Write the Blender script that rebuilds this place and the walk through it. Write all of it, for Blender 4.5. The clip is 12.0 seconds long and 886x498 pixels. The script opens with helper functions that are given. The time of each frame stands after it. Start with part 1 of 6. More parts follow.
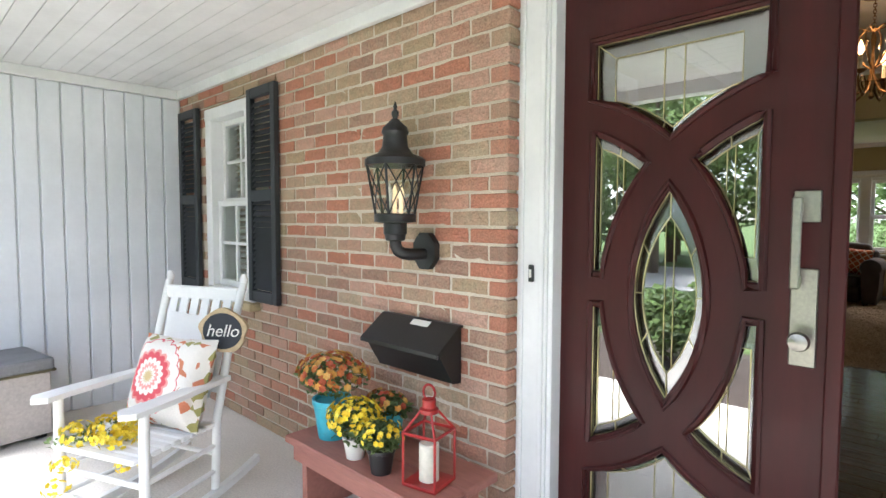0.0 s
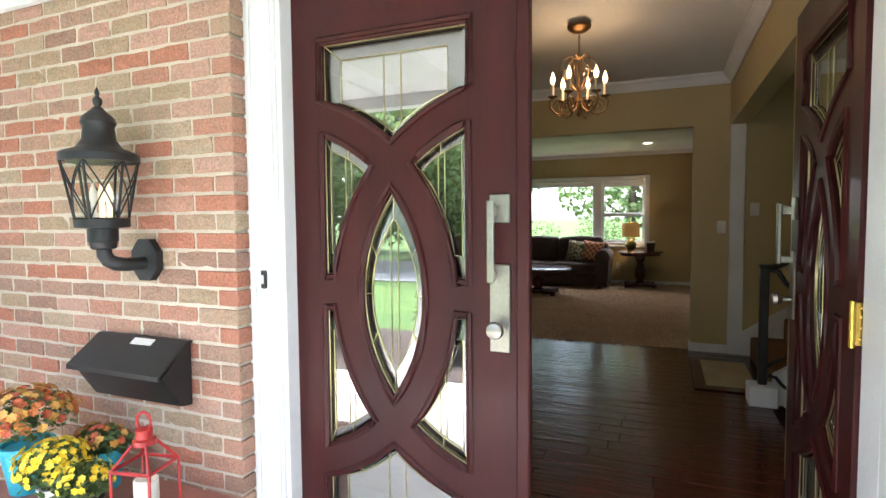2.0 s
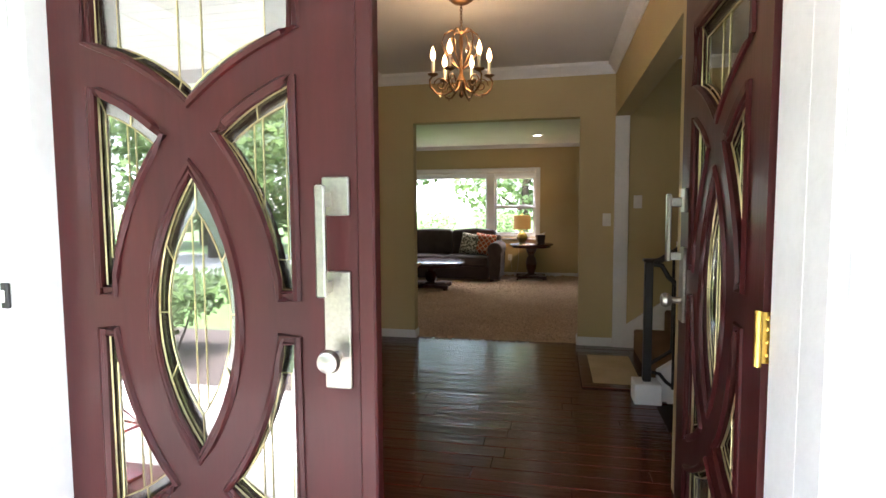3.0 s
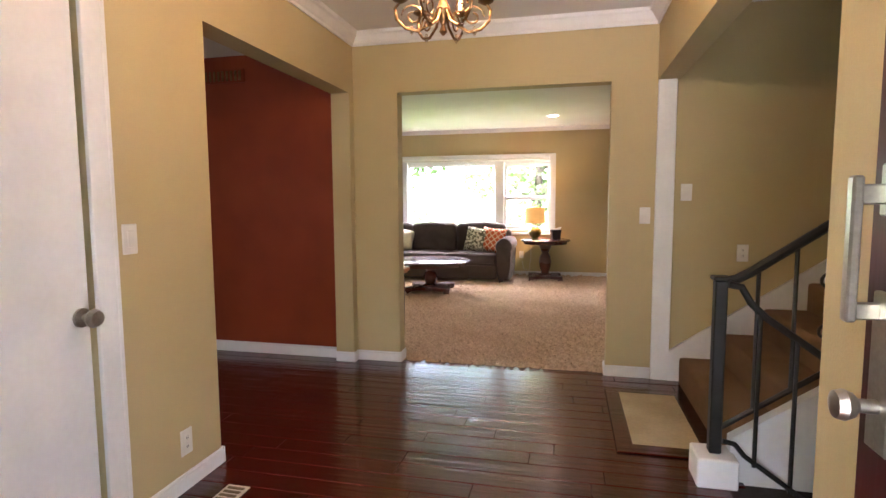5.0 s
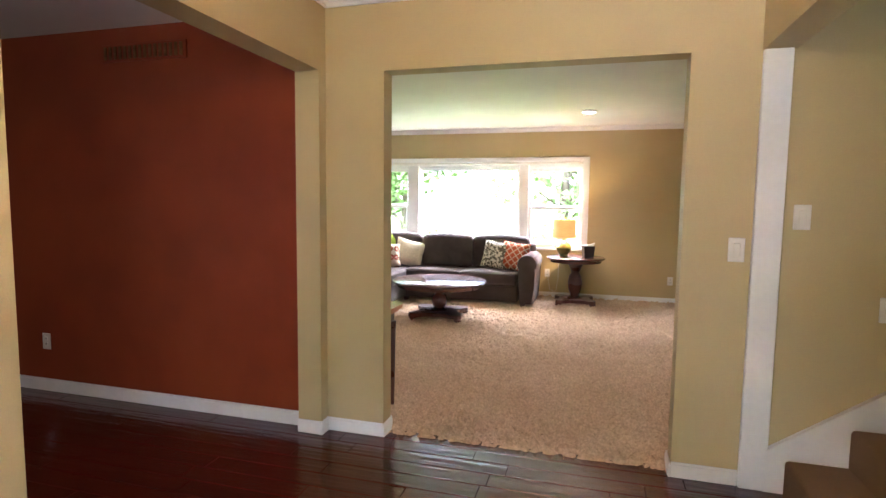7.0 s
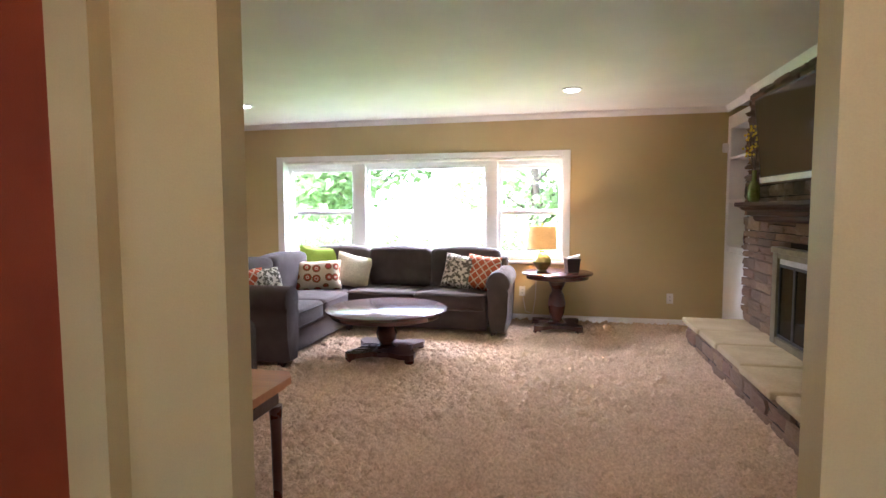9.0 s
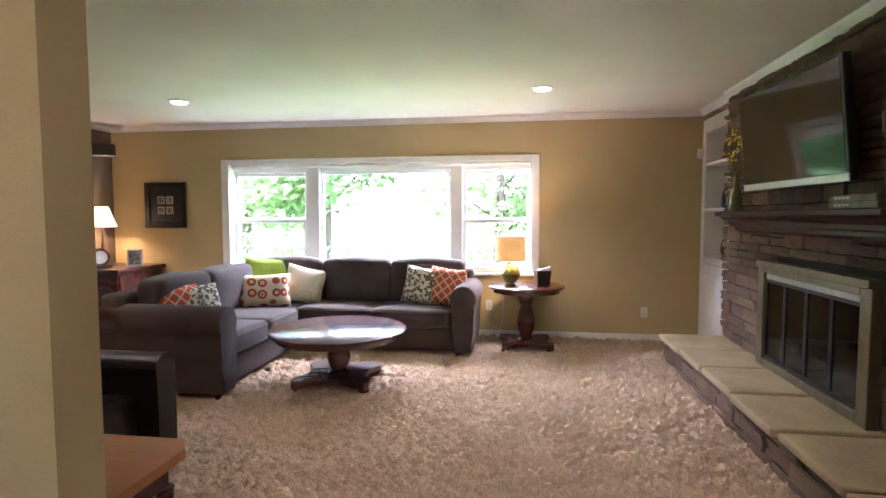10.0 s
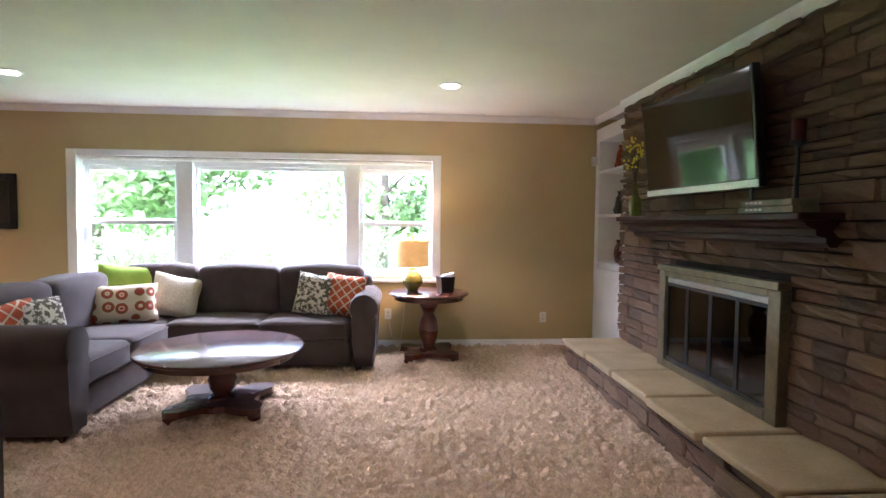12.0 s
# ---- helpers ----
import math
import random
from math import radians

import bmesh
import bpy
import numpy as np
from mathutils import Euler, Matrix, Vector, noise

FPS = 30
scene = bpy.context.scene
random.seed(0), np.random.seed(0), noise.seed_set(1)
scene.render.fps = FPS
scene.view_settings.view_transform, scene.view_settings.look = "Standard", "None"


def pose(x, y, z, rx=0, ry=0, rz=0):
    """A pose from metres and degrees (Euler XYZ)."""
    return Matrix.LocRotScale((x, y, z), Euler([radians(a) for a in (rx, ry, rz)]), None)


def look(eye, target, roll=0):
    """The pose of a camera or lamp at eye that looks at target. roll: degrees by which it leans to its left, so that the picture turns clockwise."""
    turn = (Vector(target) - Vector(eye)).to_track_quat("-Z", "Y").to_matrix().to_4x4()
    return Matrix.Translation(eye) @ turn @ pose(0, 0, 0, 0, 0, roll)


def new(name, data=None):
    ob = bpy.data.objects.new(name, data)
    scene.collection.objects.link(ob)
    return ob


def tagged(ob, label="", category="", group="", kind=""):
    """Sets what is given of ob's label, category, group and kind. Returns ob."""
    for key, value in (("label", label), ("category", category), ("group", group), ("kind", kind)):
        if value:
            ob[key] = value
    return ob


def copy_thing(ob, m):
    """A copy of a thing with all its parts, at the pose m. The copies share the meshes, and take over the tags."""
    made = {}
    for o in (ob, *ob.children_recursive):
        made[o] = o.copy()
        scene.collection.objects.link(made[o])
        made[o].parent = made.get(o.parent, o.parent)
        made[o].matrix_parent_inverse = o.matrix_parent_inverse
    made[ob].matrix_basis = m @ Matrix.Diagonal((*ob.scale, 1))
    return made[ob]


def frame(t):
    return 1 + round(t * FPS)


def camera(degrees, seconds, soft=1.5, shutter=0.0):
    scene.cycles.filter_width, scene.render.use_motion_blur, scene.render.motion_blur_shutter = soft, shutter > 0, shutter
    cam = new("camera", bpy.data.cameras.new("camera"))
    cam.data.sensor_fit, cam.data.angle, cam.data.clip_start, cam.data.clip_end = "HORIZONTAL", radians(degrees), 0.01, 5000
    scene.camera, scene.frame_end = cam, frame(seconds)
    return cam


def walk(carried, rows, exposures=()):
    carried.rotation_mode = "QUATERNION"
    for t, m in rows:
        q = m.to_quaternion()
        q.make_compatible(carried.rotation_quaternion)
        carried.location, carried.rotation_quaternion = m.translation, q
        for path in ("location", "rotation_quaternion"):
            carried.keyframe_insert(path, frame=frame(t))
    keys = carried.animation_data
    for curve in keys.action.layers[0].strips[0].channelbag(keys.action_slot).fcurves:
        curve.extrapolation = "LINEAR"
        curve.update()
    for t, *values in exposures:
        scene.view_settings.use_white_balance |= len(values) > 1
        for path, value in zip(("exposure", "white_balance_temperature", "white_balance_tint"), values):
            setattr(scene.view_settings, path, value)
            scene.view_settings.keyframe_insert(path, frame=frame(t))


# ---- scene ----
# camera and walk
cam = camera(79.5, 12.0)
PATH = [
    (0, (0.139, -0.387, 1.249), (-1.235, 1.062, 1.14), 0.2),
    (0.5, (0.167, -0.356, 1.254), (-1.082, 1.202, 1.156), -0.1),
    (1, (0.202, -0.331, 1.252), (-0.903, 1.333, 1.159), -0.3),
    (1.5, (0.254, -0.284, 1.25), (-0.695, 1.474, 1.15), -0.5),
    (2, (0.323, -0.208, 1.258), (-0.44, 1.638, 1.147), -0.5),
    (2.5, (0.351, -0.041, 1.243), (-0.222, 1.871, 1.118), -0.2),
    (3, (0.347, 0.238, 1.256), (-0.06, 2.191, 1.112), -0.3),
    (4.8, (0.305, 1.218, 1.264), (-0.126, 3.162, 1.082), -0.4),
    (5, (0.287, 1.318, 1.275), (-0.166, 3.258, 1.095), -0.3),
    (5.5, (0.253, 1.569, 1.293), (-0.243, 3.498, 1.114), 0.0),
    (6, (0.217, 1.907, 1.339), (-0.307, 3.828, 1.159), 0.4),
    (6.5, (0.2, 2.131, 1.377), (-0.337, 4.05, 1.205), 0.6),
    (7, (0.146, 2.458, 1.372), (-0.389, 4.378, 1.199), 0.7),
    (7.2, (0.12, 2.594, 1.373), (-0.411, 4.515, 1.201), 0.8),
    (9, (-0.04, 3.9, 1.342), (-0.463, 5.849, 1.198), -0.2),
    (9.5, (-0.064, 4.179, 1.349), (-0.431, 6.14, 1.212), -0.3),
    (10, (-0.087, 4.384, 1.37), (-0.384, 6.358, 1.247), -0.1),
    (10.5, (-0.124, 4.519, 1.375), (-0.33, 6.506, 1.267), 0.3),
    (11, (-0.222, 4.619, 1.364), (-0.285, 6.615, 1.269), 0.8),
    (11.5, (-0.276, 4.677, 1.348), (-0.222, 6.674, 1.26), 0.8),
    (12, (-0.332, 4.711, 1.336), (-0.174, 6.702, 1.239), 0.6),
]
EXPOSURES = [(0, 2.08, 5950, 13), (1.0, 2.35, 5950, 14), (2.0, 2.75, 5850, 14), (3.0, 3.4, 5850, 17), (4.8, 4.85, 5850, 26), (7.2, 5.2, 5500, 23), (9, 4.98, 5300, 26), (12, 4.85, 5100, 25)]
walk(cam, [(t, look(eye, target, roll)) for t, eye, target, roll in PATH], EXPOSURES)

# world, sun, lamps
world = bpy.data.worlds.new("sky")
scene.world = world
world.use_nodes = True
wn = world.node_tree.nodes
sky = wn.new("ShaderNodeTexSky")
sky.sky_type, sky.sun_disc = "NISHITA", False
sky.sun_elevation, sky.sun_rotation = radians(69), radians(206)
wn["Background"].inputs["Strength"].default_value = 0.15
haze = wn.new("ShaderNodeHueSaturation")
haze.inputs["Saturation"].default_value = 0.45
world.node_tree.links.new(sky.outputs[0], haze.inputs["Color"])
world.node_tree.links.new(haze.outputs[0], wn["Background"].inputs["Color"])
sun = new("sun", bpy.data.lights.new("sun", "SUN"))
sun.data.energy, sun.data.angle, sun.data.color = 4.2, radians(25), (1, 0.96, 0.9)
sun.matrix_world = look((0, 0, 20), (3.2, 6.6, 0.5))


def point_lamp(name, place, watts, colour, radius):
    lamp = new(name, bpy.data.lights.new(name, "POINT"))
    lamp.data.energy, lamp.data.color, lamp.data.shadow_soft_size = watts, colour, radius
    lamp.location = place
    return lamp


# unseen area lamp added outside above the window head to boost the daylight
daylight_boost = new("window_daylight", bpy.data.lights.new("window_daylight", "AREA"))
daylight_boost.data.shape, daylight_boost.data.size, daylight_boost.data.size_y = "RECTANGLE", 3.5, 0.9
daylight_boost.data.energy, daylight_boost.data.color = 50, (1.0, 0.94, 0.86)
daylight_boost.matrix_world = look((-1.8, 11.1, 2.58), (-1.8, 7.6, 0.4))
# fill lamp added just inside the dining window, only to lift the red wall
dining_fill = new("dining_window_daylight", bpy.data.lights.new("dining_window_daylight", "AREA"))
dining_fill.data.shape, dining_fill.data.size, dining_fill.data.size_y = "RECTANGLE", 0.5, 1.15
dining_fill.data.energy, dining_fill.data.color = 0.32, (1.0, 0.95, 0.88)
dining_fill.matrix_world = look((-3.44, 1.58, 1.37), (-1.6, 5.2, 1.35))
WARM = (1.0, 0.66, 0.34)
point_lamp("chandelier_light", (-0.205, 3.45, 2.20), 1.1, WARM, 0.10)
point_lamp("end_table_light", (-0.215, 9.95, 1.05), 1.1, WARM, 0.05)
point_lamp("corner_light", (-4.99, 10.0, 1.36), 0.8, WARM, 0.05)
for lx, ly in ((0.07, 9.15), (-3.37, 9.15), (0.1, 6.75), (-3.37, 6.75)):
    spot = new("recessed_lamp", bpy.data.lights.new("recessed_lamp", "SPOT"))
    spot.data.energy, spot.data.color, spot.data.spot_size, spot.data.spot_blend = 1.8, (1, 0.8, 0.58), radians(110), 0.6
    spot.data.shadow_soft_size = 0.05
    spot.location = (lx, ly, 2.44)


# materials
def mat(name, a, b=None, scale=6.0, rough=0.6, bump=0.0, bscale=60.0, metal=0.0, rnd=False, stretch=(1, 1, 1), spec=0.5, detail=6.0, fine=0.15, lo=0.35, hi=0.65, coat=0.0, sheen=0.0):
    """Two colours mixed by noise at two sizes, with fine relief."""
    m = bpy.data.materials.new(name)
    m.use_nodes = True
    n, l = m.node_tree.nodes, m.node_tree.links
    p = n["Principled BSDF"]
    p.inputs["Roughness"].default_value, p.inputs["Metallic"].default_value = rough, metal
    p.inputs["Specular IOR Level"].default_value = spec
    p.inputs["Coat Weight"].default_value, p.inputs["Coat Roughness"].default_value = coat, 0.08
    p.inputs["Sheen Weight"].default_value = sheen
    b = b or tuple(c * 0.85 for c in a)
    tc = n.new("ShaderNodeTexCoord")
    mp = n.new("ShaderNodeMapping")
    mp.inputs["Scale"].default_value = stretch
    vec = tc.outputs["Object"]
    if rnd:
        oi = n.new("ShaderNodeObjectInfo")
        mul = n.new("ShaderNodeMath")
        mul.operation, mul.inputs[1].default_value = "MULTIPLY", 57.0
        l.new(oi.outputs["Random"], mul.inputs[0])
        add = n.new("ShaderNodeVectorMath")
        l.new(vec, add.inputs[0])
        l.new(mul.outputs[0], add.inputs[1])
        vec = add.outputs[0]
    l.new(vec, mp.inputs["Vector"])
    big = n.new("ShaderNodeTexNoise")
    big.inputs["Scale"].default_value, big.inputs["Detail"].default_value = scale, detail
    small = n.new("ShaderNodeTexNoise")
    small.inputs["Scale"].default_value, small.inputs["Detail"].default_value = bscale, 4
    l.new(mp.outputs[0], big.inputs["Vector"])
    l.new(mp.outputs[0], small.inputs["Vector"])
    ramp = n.new("ShaderNodeValToRGB")
    ramp.color_ramp.elements[0].position, ramp.color_ramp.elements[1].position = lo, hi
    ramp.color_ramp.elements[0].color, ramp.color_ramp.elements[1].color = (*a, 1), (*b, 1)
    l.new(big.outputs["Fac"], ramp.inputs[0])
    dark = n.new("ShaderNodeMapRange")
    dark.inputs["To Min"].default_value, dark.inputs["To Max"].default_value = 1 - fine * 1.6, 1 + fine * 1.6
    l.new(small.outputs["Fac"], dark.inputs["Value"])
    mix = n.new("ShaderNodeVectorMath")
    mix.operation = "SCALE"
    l.new(ramp.outputs[0], mix.inputs[0])
    l.new(dark.outputs[0], mix.inputs["Scale"])
    l.new(mix.outputs[0], p.inputs["Base Color"])
    rr = n.new("ShaderNodeMapRange")
    rr.inputs["To Min"].default_value, rr.inputs["To Max"].default_value = max(0.02, rough - 0.08), min(1, rough + 0.08)
    l.new(big.outputs["Fac"], rr.inputs["Value"])
    l.new(rr.outputs[0], p.inputs["Roughness"])
    if bump:
        bp = n.new("ShaderNodeBump")
        bp.inputs["Strength"].default_value, bp.inputs["Distance"].default_value = bump, 0.01
        l.new(small.outputs["Fac"], bp.inputs["Height"])
        l.new(bp.outputs[0], p.inputs["Normal"])
    m["ramp"] = ramp.name
    return m


def palette(m, colours):
    """Base colour picked per piece from a row of colours, still stained by the noise."""
    n, l = m.node_tree.nodes, m.node_tree.links
    oi, geo = n.new("ShaderNodeObjectInfo"), n.new("ShaderNodeNewGeometry")
    add = n.new("ShaderNodeMath")
    l.new(oi.outputs["Random"], add.inputs[0])
    l.new(geo.outputs["Random Per Island"], add.inputs[1])
    fr = n.new("ShaderNodeMath")
    fr.operation = "FRACT"
    l.new(add.outputs[0], fr.inputs[0])
    r = n.new("ShaderNodeValToRGB")
    r.color_ramp.interpolation = "CONSTANT"
    e = r.color_ramp.elements
    while len(e) < len(colours):
        e.new(1.0)
    for i, c in enumerate(colours):
        e[i].position, e[i].color = i / len(colours), (*c, 1)
    l.new(fr.outputs[0], r.inputs[0])
    mx = n.new("ShaderNodeMix")
    mx.data_type = "RGBA"
    mx.inputs["Factor"].default_value = 0.7
    old = n[m["ramp"]]
    scale = old.outputs[0].links[0].to_node
    l.new(old.outputs[0], mx.inputs["A"])
    l.new(r.outputs[0], mx.inputs["B"])
    l.new(mx.outputs["Result"], scale.inputs[0])
    return m


def glow(name, colour, strength, base=(0.8, 0.7, 0.5)):
    m = mat(name, base, rough=0.7, scale=8)
    p = m.node_tree.nodes["Principled BSDF"]
    p.inputs["Emission Color"].default_value, p.inputs["Emission Strength"].default_value = (*colour, 1), strength
    return m


def glass(name, gloss, tint=(0.95, 0.97, 0.95), rough=0.0):
    m = bpy.data.materials.new(name)
    m.use_nodes = True
    n, l = m.node_tree.nodes, m.node_tree.links
    n.remove(n["Principled BSDF"])
    t, g, mx = n.new("ShaderNodeBsdfTransparent"), n.new("ShaderNodeBsdfGlossy"), n.new("ShaderNodeMixShader")
    t.inputs["Color"].default_value = (*tint, 1)
    g.inputs["Roughness"].default_value = rough
    mx.inputs[0].default_value = gloss
    l.new(t.outputs[0], mx.inputs[1])
    l.new(g.outputs[0], mx.inputs[2])
    l.new(mx.outputs[0], n["Material Output"].inputs["Surface"])
    return m


M = {}
M["brick"] = palette(mat("brick", (0.46, 0.20, 0.13), (0.30, 0.20, 0.14), 22, 0.9, 0.8, 110, rnd=True, fine=0.38), [(0.46, 0.18, 0.11), (0.48, 0.27, 0.19), (0.40, 0.32, 0.20), (0.44, 0.16, 0.095), (0.43, 0.28, 0.195), (0.52, 0.33, 0.25), (0.32, 0.20, 0.145), (0.47, 0.23, 0.155), (0.45, 0.37, 0.25), (0.38, 0.25, 0.18), (0.42, 0.31, 0.21)])
M["mortar"] = mat("mortar", (0.64, 0.57, 0.46), (0.54, 0.47, 0.37), 5, 0.95, 0.6, 120)
M["white_paint"] = mat("white_paint", (0.80, 0.80, 0.79), (0.72, 0.72, 0.71), 3, 0.45, 0.08, 40, fine=0.03)
M["siding"] = mat("siding", (0.78, 0.80, 0.83), (0.70, 0.72, 0.75), 2, 0.55, 0.08, 30, fine=0.03)
M["tan_paint"] = mat("tan_paint", (0.50, 0.40, 0.20), (0.47, 0.37, 0.18), 1.5, 0.6, 0.12, 160, fine=0.04)
M["red_paint"] = mat("red_paint", (0.27, 0.050, 0.014), (0.22, 0.040, 0.012), 2, 0.5, 0.15, 150, fine=0.05, spec=0.2)
M["ceiling_paint"] = mat("ceiling_paint", (0.74, 0.72, 0.66), (0.70, 0.68, 0.62), 2, 0.8, 0.15, 180, fine=0.03)
M["dark_brown"] = mat("dark_brown", (0.16, 0.13, 0.09), (0.14, 0.11, 0.08), 2, 0.7, 0.1, 150)
M["concrete"] = mat("concrete", (0.74, 0.70, 0.64), (0.66, 0.62, 0.56), 2.5, 0.9, 0.3, 90)
M["mahogany"] = mat("mahogany", (0.055, 0.0065, 0.0062), (0.033, 0.0042, 0.004), 5, 0.45, 0.06, 60, stretch=(1, 1, 0.12), coat=0.06, spec=0.3)
M["plank"] = mat("plank", (0.080, 0.010, 0.0055), (0.045, 0.006, 0.0035), 7, 0.19, 0.4, 30, rnd=True, stretch=(0.05, 1, 1), fine=0.15, coat=0.15, spec=0.5)
M["dark_wood"] = mat("dark_wood", (0.085, 0.024, 0.014), (0.045, 0.013, 0.009), 6, 0.28, 0.08, 50, stretch=(0.3, 1, 1), coat=0.18)
M["polished_wood"] = mat("polished_wood", (0.085, 0.024, 0.016), (0.045, 0.013, 0.010), 6, 0.22, 0.0, 30, stretch=(0.3, 1, 1), coat=0.0, spec=0.8, fine=0.05)
M["mantel_wood"] = mat("mantel_wood", (0.045, 0.014, 0.010), (0.028, 0.009, 0.007), 6, 0.5, 0.03, 50, stretch=(1, 0.1, 1), spec=0.22)
M["orange_wood"] = mat("orange_wood", (0.42, 0.15, 0.035), (0.33, 0.11, 0.025), 5, 0.35, 0.05, 50, stretch=(0.12, 1, 1), coat=0.3)
M["carpet"] = mat("carpet", (0.54, 0.405, 0.28), (0.49, 0.36, 0.245), 2.2, 1.0, 1.0, 60, fine=0.36, spec=0.1)
M["stair_carpet"] = mat("stair_carpet", (0.27, 0.17, 0.10), (0.22, 0.14, 0.08), 3, 1.0, 0.9, 220, fine=0.3, spec=0.1)
M["stone"] = palette(mat("stone", (0.30, 0.20, 0.13), (0.18, 0.125, 0.09), 9, 0.85, 0.9, 45, rnd=True, fine=0.3), [(0.17, 0.11, 0.068), (0.24, 0.15, 0.085), (0.125, 0.088, 0.06), (0.19, 0.105, 0.072), (0.27, 0.185, 0.105), (0.21, 0.135, 0.09)])
M["stone_joint"] = mat("stone_joint", (0.045, 0.035, 0.027), (0.03, 0.024, 0.018), 8, 0.95, 0.5, 90)
M["slab"] = mat("slab", (0.46, 0.37, 0.21), (0.38, 0.30, 0.165), 4, 0.7, 0.4, 60, rnd=True, fine=0.12)
M["sofa"] = mat("sofa", (0.086, 0.066, 0.059), (0.062, 0.047, 0.042), 5, 0.95, 0.35, 260, fine=0.25, sheen=0.15, spec=0.2)
M["leather"] = mat("leather", (0.015, 0.013, 0.012), (0.022, 0.018, 0.016), 8, 0.32, 0.3, 120)
M["black_iron"] = mat("black_iron", (0.012, 0.012, 0.013), (0.020, 0.020, 0.021), 9, 0.4, 0.15, 90)
M["shutter_paint"] = mat("shutter_paint", (0.020, 0.024, 0.027), (0.030, 0.034, 0.038), 5, 0.5, 0.08, 60)
M["black_plastic"] = mat("black_plastic", (0.012, 0.012, 0.013), (0.018, 0.018, 0.019), 5, 0.35, 0.03, 60)
M["nickel"] = mat("nickel", (0.44, 0.41, 0.36), (0.37, 0.35, 0.31), 9, 0.34, 0.03, 90, metal=1.0)
M["brass"] = mat("brass", (0.80, 0.55, 0.12), (0.68, 0.45, 0.10), 14, 0.24, 0.05, 60, metal=1.0)
M["came"] = mat("came", (0.62, 0.55, 0.28), (0.52, 0.46, 0.26), 14, 0.35, 0.02, 60, metal=0.9)
M["bronze"] = mat("bronze", (0.14, 0.075, 0.03), (0.24, 0.13, 0.05), 20, 0.35, 0.15, 80, metal=0.9)
M["steel"] = mat("steel", (0.24, 0.21, 0.13), (0.18, 0.155, 0.10), 9, 0.4, 0.05, 80, metal=0.8)
M["silver"] = mat("silver", (0.55, 0.55, 0.55), None, 6, 0.35, 0.02, 60, metal=0.2)
M["screen"] = mat("screen", (0.006, 0.006, 0.007), None, 6, 0.03, 0.0, 60, spec=0.4)
M["soot"] = mat("soot", (0.012, 0.010, 0.009), (0.025, 0.02, 0.017), 8, 0.95, 0.4, 60)
M["plastic_white"] = mat("plastic_white", (0.78, 0.76, 0.70), None, 8, 0.35, 0.02, 60, fine=0.02)
M["glass"] = glass("glass", 0.06)
M["door_glass"] = glass("door_glass", 0.52, (0.80, 0.84, 0.80), 0.012)
M["bevel_glass"] = glass("bevel_glass", 0.34, (0.55, 0.58, 0.55), 0.22)
M["smoked_glass"] = glass("smoked_glass", 0.10, (0.25, 0.24, 0.22), 0.03)
M["grass"] = mat("grass", (0.060, 0.120, 0.022), (0.090, 0.150, 0.030), 1.2, 0.95, 0.8, 60, fine=0.35)
M["drive"] = mat("drive", (0.40, 0.39, 0.37), (0.34, 0.33, 0.31), 2, 0.95, 0.3, 80)
M["mulch"] = mat("mulch", (0.045, 0.032, 0.024), (0.07, 0.05, 0.04), 9, 1.0, 0.9, 70, fine=0.4)
M["leaf"] = palette(mat("leaf", (0.080, 0.150, 0.030), (0.12, 0.20, 0.045), 3, 0.6, 0.0, 30), [(0.15, 0.21, 0.085), (0.19, 0.26, 0.115), (0.22, 0.29, 0.14), (0.16, 0.22, 0.09)])
M["bark"] = mat("bark", (0.10, 0.075, 0.055), (0.06, 0.045, 0.034), 10, 0.95, 0.8, 50, stretch=(1, 1, 0.25))


def see_through_leaf(m, share):
    """Thin leaves pass part of the light on."""
    n, l = m.node_tree.nodes, m.node_tree.links
    p = n["Principled BSDF"]
    t, mx = n.new("ShaderNodeBsdfTranslucent"), n.new("ShaderNodeMixShader")
    l.new(p.inputs["Base Color"].links[0].from_socket, t.inputs["Color"])
    mx.inputs[0].default_value = share
    l.new(p.outputs[0], mx.inputs[1])
    l.new(t.outputs[0], mx.inputs[2])
    l.new(mx.outputs[0], n["Material Output"].inputs["Surface"])


see_through_leaf(M["leaf"], 0.6)


# mesh helpers
def box(bm, x0, x1, y0, y1, z0, z1, bevel=0.0, seg=1):
    r = bmesh.ops.create_cube(bm, size=1.0)
    vs = r["verts"]
    for v in vs:
        v.co = Vector((x0 + (v.co.x + 0.5) * (x1 - x0), y0 + (v.co.y + 0.5) * (y1 - y0), z0 + (v.co.z + 0.5) * (z1 - z0)))
    if bevel:
        es = list({e for v in vs for e in v.link_edges})
        bmesh.ops.bevel(bm, geom=es, offset=bevel, segments=seg, profile=0.5, affect="EDGES")
    return vs


def lathe(bm, prof, centre=(0, 0, 0), seg=24, axis="Z"):
    """Turned shape from (radius, height) rows."""
    rings = []
    for r, h in prof:
        ring = []
        for i in range(seg):
            a = 2 * math.pi * i / seg
            p = (max(r, 1e-4) * math.cos(a), max(r, 1e-4) * math.sin(a), h)
            if axis == "Y":
                p = (p[0], h, p[1])
            if axis == "X":
                p = (h, p[0], p[1])
            ring.append(bm.verts.new(Vector(p) + Vector(centre)))
        rings.append(ring)
    for a, b in zip(rings, rings[1:]):
        for i in range(seg):
            bm.faces.new((a[i], a[(i + 1) % seg], b[(i + 1) % seg], b[i]))
    bm.faces.new(list(reversed(rings[0])))
    bm.faces.new(rings[-1])


